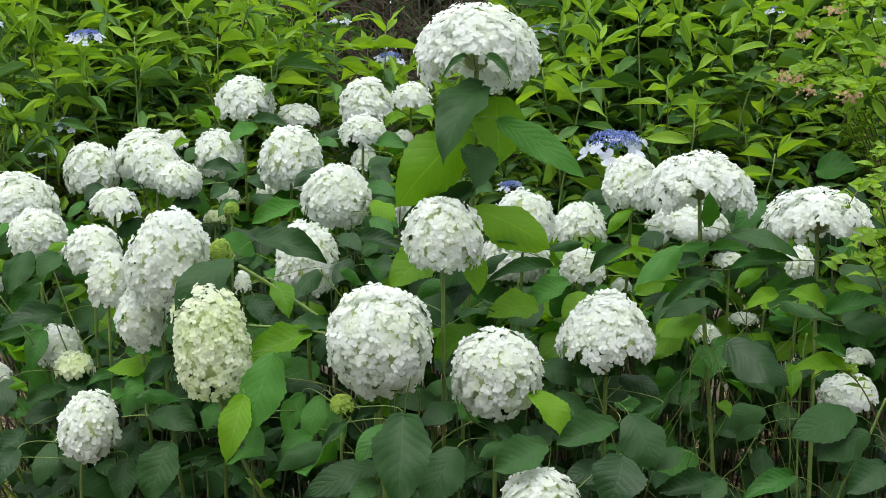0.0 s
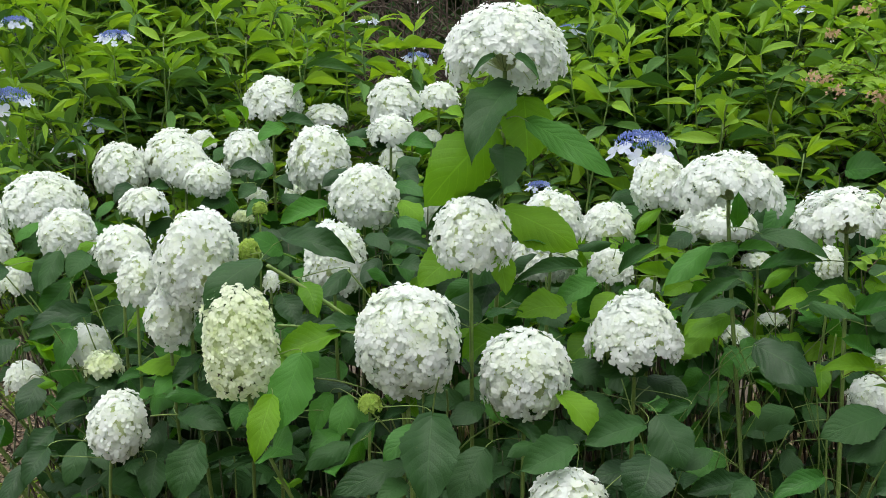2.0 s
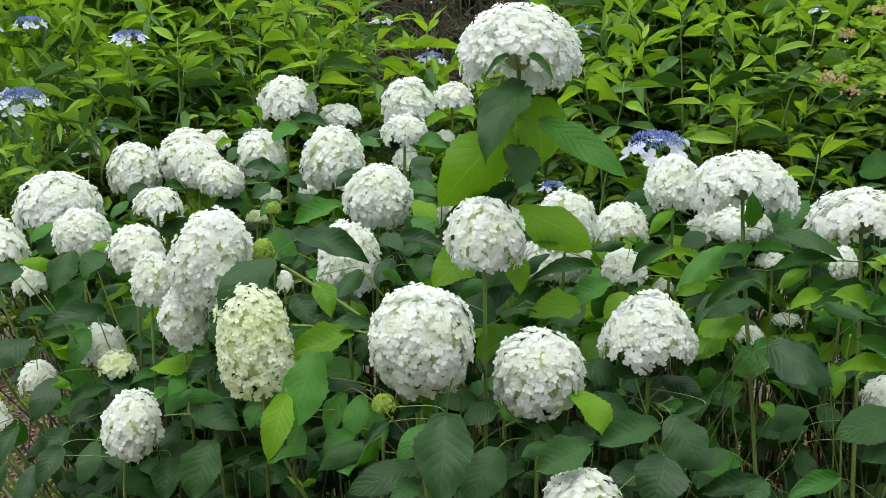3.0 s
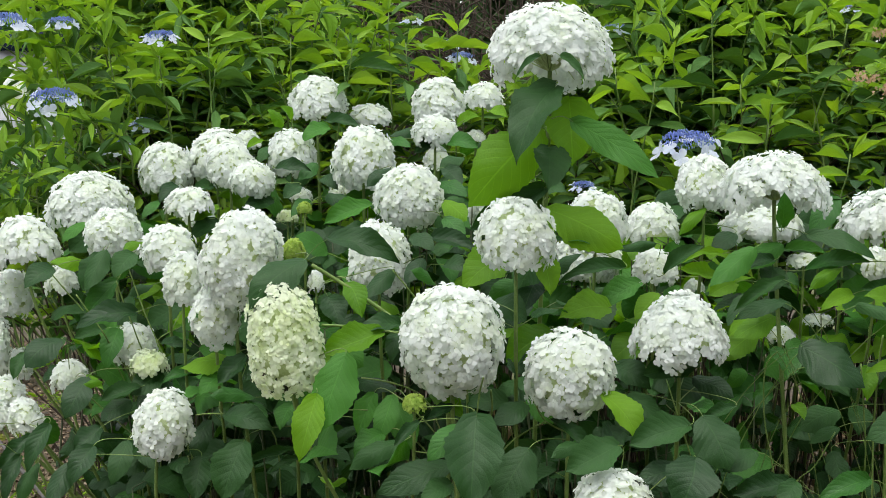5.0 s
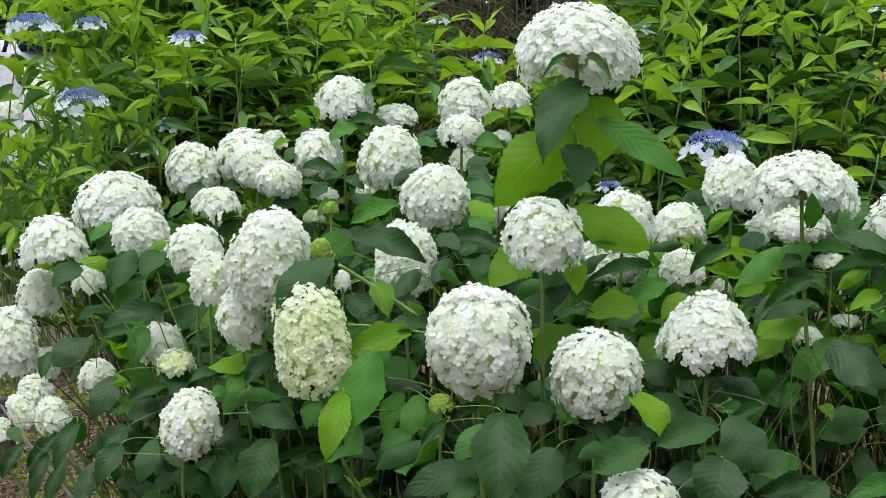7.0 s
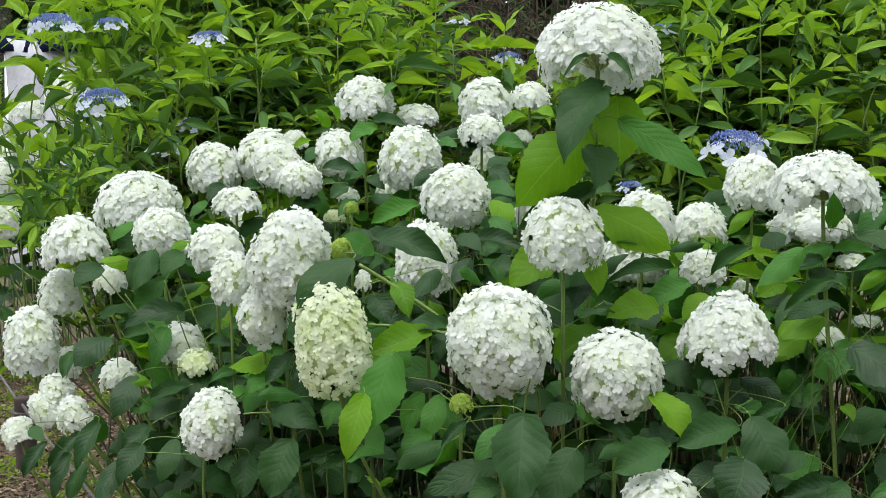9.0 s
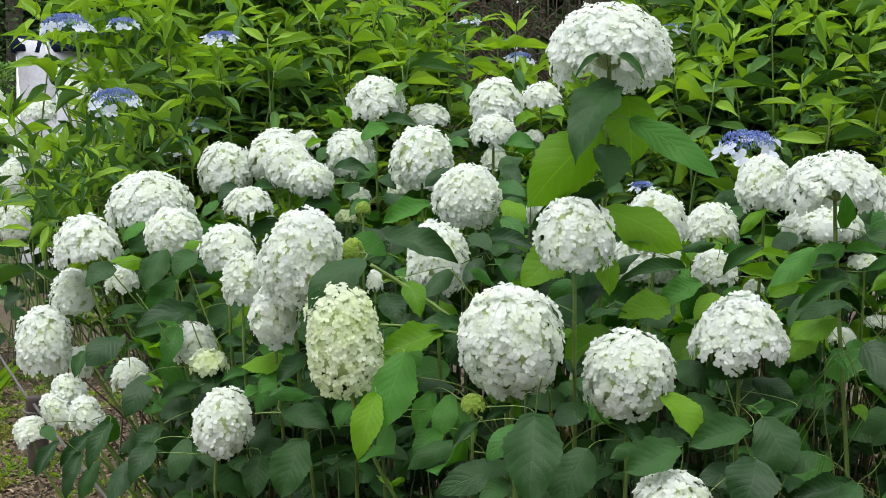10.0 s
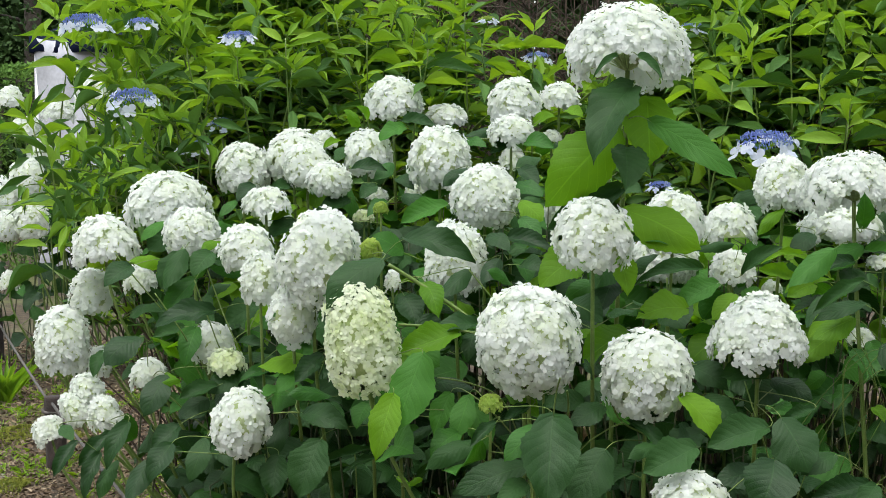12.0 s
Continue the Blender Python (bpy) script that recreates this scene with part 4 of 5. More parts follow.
cane(-2.627, 9.101, 0.953, 0.203, 0.240, reach=135, size=0.03, foot=(0.15, 0.2))
cane(-2.674, 9.500, 1.302, 0.198, 0.134, reach=104, size=0.03, foot=(0.15, 0.2))
cane(-2.768, 9.092, 0.907, 0.172, 0.172, reach=135, size=0.03, foot=(0.15, 0.2))
canes = [build_cane(i, *c) for i, c in enumerate(CANES)]


# single leaves that stand out, each on the nearest cane
def spray_leaf(bx, by, bz, tx, ty, tz, width, roll, tone, shape):
    base = Vector((bx, by, bz))
    owner = min(canes, key=lambda c: (Vector((c.location.x - bx, (c.location.y - by) * 1.5, 0))).length)
    near = min(STALKS, key=lambda p: (p - base).length + (0.2 if p.z > bz + 0.03 else 0))
    leaf(owner, base, (tx, ty, tz), width, roll, tone, shape, (0.0, -0.80, 0.60))
    back = (base - Vector((tx, ty, tz))).normalized()
    if (near - base).length < 0.22:
        root, rise = near, near.lerp(base, 0.4) + Vector((0, 0, 0.01))
    else:
        root = Vector((bx + 0.4 * back.x, by + 0.25, 0))
        rise = root + Vector((0, 0, bz * 0.7))
    part("petiole", mesh_of("petiole", *tube(bend(root, rise, base + back * 0.04, base + back * 0.004, 8), [0.0013 - 0.0005 * k / 8 for k in range(9)], 5), STALK), owner)


spray_leaf(-0.448, 4.830, 1.430, -0.485, 4.787, 1.471, 0.049, 0, 'new', 0)
spray_leaf(-0.429, 4.830, 1.443, -0.453, 4.786, 1.481, 0.040, 0, 'new', 1)
spray_leaf(-0.327, 4.873, 1.440, -0.225, 4.820, 1.418, 0.043, 0, 'old', 2)
spray_leaf(-0.321, 4.824, 1.421, -0.393, 4.777, 1.380, 0.056, 0, 'mid', 3)
spray_leaf(-0.236, 4.820, 1.411, -0.147, 4.767, 1.383, 0.043, 0, 'old', 4)
spray_leaf(0.005, 4.855, 1.386, -0.078, 4.809, 1.348, 0.047, 0, 'old', 5)
spray_leaf(-0.148, 4.814, 1.379, -0.084, 4.763, 1.364, 0.040, 0, 'mid', 6)
spray_leaf(-0.067, 4.907, 1.412, -0.150, 4.863, 1.399, 0.040, 0, 'old', 7)
spray_leaf(0.014, 4.760, 1.373, 0.105, 4.708, 1.361, 0.055, 0, 'mid', 8)
spray_leaf(0.050, 4.856, 1.428, 0.107, 4.808, 1.453, 0.047, 0, 'new', 9)
spray_leaf(0.141, 4.855, 1.469, 0.187, 4.805, 1.453, 0.040, 0, 'new', 10)
spray_leaf(0.057, 4.614, 1.337, -0.004, 4.567, 1.308, 0.047, 0, 'old', 11)
spray_leaf(-0.511, 4.877, 1.382, -0.554, 4.830, 1.364, 0.027, 0, 'new', 12)
spray_leaf(-0.490, 4.827, 1.364, -0.514, 4.778, 1.323, 0.040, 0, 'old', 13)
spray_leaf(-0.349, 4.724, 1.320, -0.392, 4.676, 1.278, 0.048, 0, 'mid', 14)
spray_leaf(-0.330, 4.673, 1.278, -0.281, 4.622, 1.249, 0.045, 0, 'old', 15)
spray_leaf(-0.388, 4.627, 1.261, -0.427, 4.580, 1.229, 0.047, 0, 'old', 16)
spray_leaf(-0.459, 4.728, 1.305, -0.361, 4.677, 1.306, 0.042, 0, 'old', 17)
spray_leaf(-0.138, 4.479, 1.310, -0.195, 4.431, 1.266, 0.040, 0, 'old', 18)
spray_leaf(0.011, 4.426, 1.311, 0.054, 4.374, 1.268, 0.052, 0, 'old', 19)
spray_leaf(-0.004, 4.376, 1.268, 0.068, 4.324, 1.241, 0.051, 0, 'mid', 20)
spray_leaf(0.054, 4.325, 1.241, -0.004, 4.278, 1.211, 0.045, 0, 'old', 21)
spray_leaf(-0.733, 4.689, 1.259, -0.772, 4.640, 1.215, 0.048, 0, 'old', 22)
spray_leaf(-0.631, 4.732, 1.258, -0.687, 4.686, 1.250, 0.042, 0, 'old', 23)
spray_leaf(-0.346, 4.482, 1.220, -0.393, 4.434, 1.187, 0.043, 0, 'mid', 24)
spray_leaf(-0.305, 4.528, 1.234, -0.227, 4.477, 1.220, 0.043, 0, 'old', 25)
spray_leaf(-0.465, 4.342, 1.169, -0.517, 4.296, 1.157, 0.030, 0, 'old', 26)
spray_leaf(-0.071, 4.088, 1.154, -0.017, 4.037, 1.122, 0.048, 0, 'old', 27)
spray_leaf(-0.044, 4.037, 1.103, -0.083, 3.988, 1.053, 0.050, 0, 'old', 28)
spray_leaf(0.010, 4.080, 1.086, 0.064, 4.030, 1.076, 0.051, 0, 'old', 29)
spray_leaf(-0.331, 3.832, 0.681, -0.441, 3.788, 0.662, 0.024, 0, 'old', 30)
spray_leaf(-0.322, 3.830, 0.663, -0.392, 3.784, 0.635, 0.021, 0, 'old', 31)
spray_leaf(-0.185, 3.736, 0.755, -0.245, 3.689, 0.717, 0.028, 0, 'old', 32)
spray_leaf(-0.229, 3.735, 0.714, -0.278, 3.688, 0.675, 0.023, 0, 'old', 33)
spray_leaf(-0.260, 3.638, 0.655, -0.227, 3.589, 0.641, 0.015, 0, 'new', 34)
spray_leaf(-0.242, 3.637, 0.641, -0.206, 3.590, 0.667, 0.018, 0, 'new', 35)
spray_leaf(0.205, 3.567, 1.562, 0.153, 3.519, 1.516, 0.016, 0, 'old', 36)
spray_leaf(0.250, 3.565, 1.564, 0.297, 3.513, 1.513, 0.022, 0, 'old', 37)
spray_leaf(0.245, 3.674, 1.501, 0.156, 3.554, 1.347, 0.106, 10, 'old', 38)
spray_leaf(0.214, 3.763, 1.404, 0.062, 3.712, 1.243, 0.137, -25, 'new', 39)
spray_leaf(0.286, 3.793, 1.477, 0.290, 3.737, 1.334, 0.120, 0, 'new', 40)
spray_leaf(0.289, 3.667, 1.426, 0.464, 3.605, 1.307, 0.068, 25, 'mid', 41)
spray_leaf(0.240, 3.723, 1.235, 0.395, 3.664, 1.161, 0.105, 10, 'new', 42)
spray_leaf(0.248, 3.746, 1.161, 0.376, 3.692, 1.152, 0.039, 0, 'mid', 43)
spray_leaf(0.228, 3.792, 1.280, 0.063, 3.746, 1.189, 0.070, -15, 'old', 44)
spray_leaf(-0.259, 3.955, 1.157, -0.097, 3.898, 1.113, 0.070, 0, 'old', 45)
spray_leaf(-0.287, 3.502, 1.138, -0.395, 3.453, 1.046, 0.089, 0, 'old', 46)
spray_leaf(0.071, 3.372, 0.833, 0.057, 3.268, 0.673, 0.119, 0, 'old', 47)
spray_leaf(0.014, 3.396, 0.731, -0.129, 3.352, 0.683, 0.073, 0, 'old', 48)
spray_leaf(-0.195, 3.429, 0.950, -0.247, 3.375, 0.805, 0.097, 0, 'mid', 49)
spray_leaf(-0.253, 3.407, 0.869, -0.284, 3.353, 0.748, 0.066, 0, 'new', 50)
spray_leaf(-0.127, 3.561, 0.983, -0.249, 3.516, 0.944, 0.071, 0, 'new', 51)
spray_leaf(0.333, 3.495, 0.861, 0.411, 3.439, 0.773, 0.073, -20, 'new', 52)
spray_leaf(0.798, 3.707, 0.934, 0.922, 3.650, 0.856, 0.106, 0, 'old', 53)
spray_leaf(0.831, 3.796, 0.876, 0.912, 3.742, 0.820, 0.079, 0, 'old', 54)
spray_leaf(1.068, 3.686, 0.781, 0.921, 3.642, 0.742, 0.098, 0, 'old', 55)
spray_leaf(0.544, 3.474, 0.815, 0.592, 3.419, 0.721, 0.104, 0, 'old', 56)
spray_leaf(0.505, 3.330, 0.755, 0.468, 3.279, 0.667, 0.112, 0, 'old', 57)
spray_leaf(0.349, 3.339, 0.782, 0.244, 3.293, 0.740, 0.081, 0, 'old', 58)
spray_leaf(-0.471, 3.703, 0.784, -0.366, 3.650, 0.764, 0.061, 0, 'old', 59)
spray_leaf(-0.418, 3.722, 0.821, -0.506, 3.679, 0.832, 0.038, 0, 'mid', 60)
spray_leaf(-0.431, 3.651, 0.731, -0.471, 3.597, 0.617, 0.093, 0, 'old', 61)
spray_leaf(0.852, 3.909, 1.169, 0.995, 3.852, 1.113, 0.052, 0, 'old', 62)
spray_leaf(0.714, 3.866, 1.139, 0.608, 3.818, 1.063, 0.062, 0, 'mid', 63)
spray_leaf(0.435, 4.062, 1.081, 0.276, 4.019, 1.047, 0.042, 0, 'old', 64)
spray_leaf(0.380, 3.838, 1.008, 0.266, 3.795, 0.992, 0.082, 0, 'new', 66)
spray_leaf(0.150, 3.888, 1.119, 0.048, 3.841, 1.055, 0.102, 0, 'new', 66)
spray_leaf(0.194, 3.929, 1.057, 0.107, 3.883, 1.020, 0.060, 0, 'mid', 67)
spray_leaf(0.243, 3.826, 0.955, 0.146, 3.779, 0.892, 0.087, 0, 'new', 68)
spray_leaf(0.034, 3.354, 0.818, -0.027, 3.306, 0.758, 0.056, 0, 'mid', 69)
spray_leaf(-0.808, 4.070, 1.119, -0.848, 4.018, 1.032, 0.058, 0, 'old', 70)
spray_leaf(-0.732, 4.019, 1.117, -0.769, 3.970, 1.065, 0.063, 0, 'old', 71)
spray_leaf(-0.791, 4.111, 1.045, -0.855, 4.062, 0.969, 0.062, 0, 'mid', 72)
spray_leaf(-0.720, 3.963, 0.984, -0.854, 3.919, 0.950, 0.060, 0, 'old', 73)
spray_leaf(-0.697, 4.060, 1.039, -0.742, 4.013, 1.019, 0.031, 0, 'old', 74)
spray_leaf(-0.633, 4.100, 0.984, -0.707, 4.054, 0.944, 0.070, 0, 'old', 75)
spray_leaf(-0.788, 4.735, 1.214, -0.829, 4.687, 1.170, 0.032, 0, 'mid', 76)
spray_leaf(-0.555, 4.774, 1.238, -0.625, 4.730, 1.233, 0.042, 0, 'new', 77)
spray_leaf(-0.467, 4.675, 1.219, -0.545, 4.629, 1.187, 0.058, 0, 'old', 78)
spray_leaf(-0.603, 4.585, 1.202, -0.663, 4.539, 1.171, 0.041, 0, 'new', 79)
spray_leaf(-0.603, 4.583, 1.162, -0.669, 4.536, 1.123, 0.063, 0, 'old', 80)
spray_leaf(-0.725, 4.115, 1.140, -0.765, 4.068, 1.122, 0.031, 0, 'new', 81)
spray_leaf(-0.187, 4.427, 1.216, -0.304, 4.382, 1.172, 0.061, 0, 'mid', 82)
spray_leaf(-0.282, 4.142, 1.115, -0.352, 4.100, 1.157, 0.065, 0, 'mid', 83)
spray_leaf(-0.111, 3.850, 1.091, -0.175, 3.802, 1.034, 0.048, 0, 'old', 84)
spray_leaf(-0.200, 3.664, 1.077, -0.169, 3.611, 1.009, 0.053, 0, 'new', 85)
spray_leaf(-0.248, 3.711, 1.043, -0.220, 3.659, 0.987, 0.064, 0, 'old', 86)
spray_leaf(-0.183, 4.329, 1.157, -0.263, 4.284, 1.146, 0.039, 0, 'old', 87)
spray_leaf(-0.016, 3.938, 1.055, -0.068, 3.895, 1.090, 0.035, 0, 'mid', 88)
spray_leaf(-0.020, 4.133, 1.151, 0.089, 4.079, 1.119, 0.051, 0, 'old', 89)
spray_leaf(0.010, 4.182, 1.193, 0.054, 4.129, 1.135, 0.052, 0, 'mid', 90)
spray_leaf(0.011, 4.232, 1.233, 0.063, 4.180, 1.193, 0.061, 0, 'new', 91)
spray_leaf(0.116, 3.742, 1.024, 0.188, 3.689, 0.989, 0.072, 0, 'old', 92)
spray_leaf(-0.188, 4.665, 1.238, -0.299, 4.619, 1.187, 0.042, 0, 'mid', 93)
spray_leaf(-0.089, 3.607, 0.997, -0.183, 3.563, 0.981, 0.045, 0, 'old', 94)
spray_leaf(0.266, 4.022, 1.073, 0.327, 3.975, 1.122, 0.042, 0, 'old', 95)
spray_leaf(0.470, 4.012, 1.049, 0.369, 3.965, 0.998, 0.064, 0, 'mid', 96)
spray_leaf(0.511, 4.008, 1.022, 0.454, 3.960, 0.968, 0.058, 0, 'new', 97)
spray_leaf(0.529, 4.203, 1.131, 0.420, 4.160, 1.121, 0.032, 0, 'old', 98)
spray_leaf(0.547, 4.104, 1.066, 0.634, 4.058, 1.135, 0.040, 0, 'old', 99)
spray_leaf(0.681, 4.191, 1.047, 0.587, 4.150, 1.073, 0.046, 0, 'new', 100)
spray_leaf(0.695, 4.195, 1.106, 0.595, 4.151, 1.090, 0.023, 0, 'new', 101)
spray_leaf(0.682, 4.391, 1.208, 0.613, 4.342, 1.146, 0.036, 0, 'new', 102)
spray_leaf(0.710, 4.095, 1.041, 0.642, 4.049, 1.015, 0.060, 0, 'new', 103)
spray_leaf(0.742, 4.290, 1.148, 0.677, 4.243, 1.111, 0.056, 0, 'old', 104)
spray_leaf(0.705, 3.813, 1.043, 0.641, 3.764, 0.979, 0.056, 0, 'old', 105)
spray_leaf(0.699, 3.762, 0.994, 0.633, 3.716, 0.956, 0.047, 0, 'new', 106)
spray_leaf(0.223, 3.745, 1.131, 0.240, 3.691, 1.051, 0.059, 0, 'new', 107)
spray_leaf(0.218, 3.835, 1.073, 0.185, 3.785, 1.004, 0.061, 0, 'old', 108)
spray_leaf(0.678, 4.676, 1.236, 0.581, 4.631, 1.216, 0.052, 0, 'old', 109)
spray_leaf(0.779, 3.867, 1.194, 0.775, 3.825, 1.271, 0.043, 0, 'mid', 110)
spray_leaf(1.063, 4.565, 1.230, 0.982, 4.515, 1.138, 0.073, 0, 'mid', 111)
spray_leaf(0.804, 4.004, 1.138, 0.686, 3.958, 1.091, 0.064, 0, 'mid', 112)
spray_leaf(0.776, 3.955, 1.107, 0.686, 3.910, 1.081, 0.036, 0, 'old', 113)
spray_leaf(0.827, 4.049, 1.127, 0.917, 3.997, 1.117, 0.034, 0, 'mid', 114)
spray_leaf(0.859, 3.951, 1.085, 0.986, 3.900, 1.113, 0.044, 0, 'mid', 115)
spray_leaf(0.920, 3.901, 1.092, 0.841, 3.855, 1.049, 0.035, 0, 'new', 116)
spray_leaf(0.770, 3.812, 1.073, 0.654, 3.765, 1.009, 0.034, 0, 'old', 117)
spray_leaf(0.751, 3.716, 1.031, 0.638, 3.671, 0.999, 0.039, 0, 'old', 118)
spray_leaf(0.731, 3.714, 0.999, 0.638, 3.669, 0.962, 0.059, 0, 'new', 119)
spray_leaf(0.946, 3.896, 1.031, 0.865, 3.850, 0.999, 0.043, 0, 'new', 120)
spray_leaf(1.059, 3.892, 1.042, 0.956, 3.850, 1.051, 0.035, 0, 'old', 121)
spray_leaf(1.044, 3.843, 1.010, 0.957, 3.802, 1.040, 0.062, 0, 'new', 122)
spray_leaf(0.916, 3.708, 1.024, 1.021, 3.655, 0.996, 0.036, 0, 'old', 123)
spray_leaf(1.021, 3.703, 1.009, 1.135, 3.653, 1.036, 0.054, 0, 'mid', 124)
spray_leaf(1.075, 3.801, 1.094, 1.164, 3.746, 1.044, 0.056, 0, 'old', 125)
spray_leaf(1.088, 3.792, 0.969, 1.163, 3.743, 0.986, 0.058, 0, 'old', 126)
spray_leaf(-0.777, 4.056, 0.931, -0.797, 4.004, 0.843, 0.058, 0, 'mid', 127)
spray_leaf(-0.809, 4.057, 0.935, -0.874, 4.012, 0.918, 0.039, 0, 'old', 128)
spray_leaf(-0.655, 3.955, 0.910, -0.579, 3.905, 0.908, 0.027, 0, 'old', 129)
spray_leaf(-0.832, 3.957, 0.834, -0.785, 3.907, 0.812, 0.024, 0, 'new', 130)
spray_leaf(-0.711, 3.950, 0.808, -0.791, 3.905, 0.785, 0.041, 0, 'old', 131)
spray_leaf(-0.667, 3.998, 0.835, -0.730, 3.950, 0.790, 0.069, 0, 'old', 132)
spray_leaf(-0.733, 3.949, 0.776, -0.791, 3.902, 0.740, 0.062, 0, 'old', 133)
spray_leaf(-0.580, 3.948, 0.847, -0.648, 3.902, 0.825, 0.033, 0, 'mid', 134)
spray_leaf(-0.439, 3.757, 0.906, -0.493, 3.709, 0.853, 0.049, 0, 'old', 135)
spray_leaf(-0.495, 3.803, 0.857, -0.539, 3.756, 0.821, 0.052, 0, 'mid', 136)
spray_leaf(-0.535, 3.845, 0.745, -0.557, 3.793, 0.667, 0.050, 0, 'old', 137)
spray_leaf(-0.535, 3.746, 0.679, -0.543, 3.693, 0.596, 0.067, 0, 'old', 138)
spray_leaf(-0.720, 3.849, 0.696, -0.747, 3.797, 0.609, 0.056, 0, 'old', 139)
spray_leaf(-0.685, 3.893, 0.667, -0.718, 3.844, 0.620, 0.046, 0, 'old', 140)
spray_leaf(-0.701, 3.894, 0.672, -0.650, 3.842, 0.632, 0.054, 0, 'old', 141)
spray_leaf(-0.784, 3.854, 0.727, -0.833, 3.806, 0.685, 0.056, 0, 'old', 142)
spray_leaf(-0.094, 3.653, 0.972, -0.106, 3.602, 0.915, 0.040, 0, 'old', 143)
spray_leaf(-0.181, 3.649, 0.865, -0.090, 3.598, 0.855, 0.043, 0, 'old', 144)
spray_leaf(-0.145, 3.599, 0.845, -0.177, 3.548, 0.767, 0.052, 0, 'mid', 145)
spray_leaf(-0.103, 3.550, 0.848, -0.134, 3.499, 0.761, 0.054, 0, 'mid', 146)
spray_leaf(-0.095, 3.614, 0.818, -0.061, 3.560, 0.737, 0.065, 0, 'mid', 147)
spray_leaf(-0.017, 3.594, 0.845, 0.047, 3.541, 0.803, 0.052, 0, 'new', 148)
spray_leaf(0.023, 3.497, 0.836, -0.028, 3.451, 0.818, 0.027, 0, 'old', 149)
spray_leaf(-0.125, 3.500, 0.778, -0.179, 3.452, 0.737, 0.056, 0, 'mid', 150)
spray_leaf(-0.082, 3.450, 0.770, -0.188, 3.404, 0.723, 0.048, 0, 'old', 151)
spray_leaf(-0.046, 3.405, 0.817, -0.095, 3.357, 0.778, 0.026, 0, 'old', 152)
spray_leaf(0.178, 3.538, 0.831, 0.107, 3.491, 0.799, 0.056, 0, 'old', 153)
spray_leaf(0.178, 3.457, 0.750, 0.110, 3.406, 0.653, 0.098, 0, 'old', 154)
spray_leaf(0.018, 3.347, 0.703, -0.043, 3.301, 0.675, 0.049, 0, 'old', 155)
spray_leaf(0.258, 3.551, 0.804, 0.325, 3.501, 0.803, 0.039, 0, 'old', 156)
spray_leaf(0.233, 3.533, 0.800, 0.323, 3.478, 0.740, 0.029, 0, 'old', 157)
spray_leaf(0.293, 3.481, 0.761, 0.226, 3.435, 0.742, 0.034, 0, 'old', 158)
spray_leaf(0.509, 3.474, 0.799, 0.384, 3.430, 0.767, 0.075, 0, 'old', 159)
spray_leaf(0.492, 3.469, 0.710, 0.400, 3.425, 0.696, 0.063, 0, 'old', 160)
spray_leaf(0.560, 3.712, 0.864, 0.637, 3.660, 0.835, 0.062, 0, 'old', 161)
spray_leaf(0.575, 3.757, 0.842, 0.495, 3.710, 0.794, 0.068, 0, 'old', 162)
spray_leaf(0.560, 3.696, 0.901, 0.437, 3.653, 0.880, 0.074, 0, 'old', 163)
spray_leaf(0.382, 3.722, 0.889, 0.457, 3.669, 0.851, 0.067, 0, 'old', 164)
spray_leaf(0.410, 3.669, 0.831, 0.475, 3.617, 0.792, 0.066, 0, 'old', 165)
spray_leaf(0.621, 3.566, 0.824, 0.542, 3.520, 0.798, 0.030, 0, 'old', 166)
spray_leaf(0.656, 3.511, 0.736, 0.581, 3.465, 0.705, 0.047, 0, 'old', 167)
spray_leaf(0.708, 3.807, 0.955, 0.638, 3.760, 0.913, 0.064, 0, 'new', 168)
spray_leaf(1.075, 3.786, 0.873, 0.945, 3.744, 0.872, 0.050, 0, 'new', 169)
spray_leaf(1.077, 3.788, 0.902, 0.996, 3.747, 0.946, 0.050, 0, 'mid', 170)
spray_leaf(0.971, 3.837, 0.870, 0.961, 3.786, 0.804, 0.043, 0, 'new', 171)
spray_leaf(0.914, 3.879, 0.763, 0.820, 3.834, 0.728, 0.070, 0, 'old', 172)
spray_leaf(0.797, 3.792, 0.791, 0.810, 3.743, 0.768, 0.034, 0, 'new', 173)
spray_leaf(0.903, 3.831, 0.732, 0.828, 3.785, 0.704, 0.032, 0, 'old', 174)
spray_leaf(1.103, 3.681, 0.739, 0.983, 3.636, 0.693, 0.075, 0, 'old', 175)
spray_leaf(0.914, 3.590, 0.662, 0.794, 3.545, 0.624, 0.055, 0, 'mid', 176)
spray_leaf(0.744, 3.596, 0.655, 0.618, 3.553, 0.638, 0.060, 0, 'old', 177)
spray_leaf(0.751, 3.550, 0.665, 0.708, 3.501, 0.610, 0.052, 0, 'old', 178)
spray_leaf(0.903, 3.873, 0.666, 0.926, 3.821, 0.597, 0.057, 0, 'old', 179)
spray_leaf(1.112, 3.583, 0.684, 1.018, 3.536, 0.636, 0.078, 0, 'old', 180)
spray_leaf(-0.900, 4.285, 1.177, -0.950, 4.233, 1.131, 0.033, 0, 'mid', 181)
spray_leaf(-0.886, 4.185, 1.084, -0.957, 4.136, 1.093, 0.046, 0, 'new', 182)
spray_leaf(-0.931, 4.042, 1.081, -0.984, 3.989, 1.039, 0.065, 0, 'old', 183)
spray_leaf(-0.826, 4.095, 1.110, -0.860, 4.041, 1.029, 0.060, 0, 'old', 184)
spray_leaf(-1.434, 5.000, 0.929, -1.457, 4.948, 0.873, 0.045, 0, 'old', 185)
spray_leaf(-0.893, 3.938, 0.921, -0.961, 3.884, 0.866, 0.077, 0, 'old', 186)
spray_leaf(-1.009, 4.071, 0.871, -1.022, 4.020, 0.817, 0.037, 0, 'old', 187)
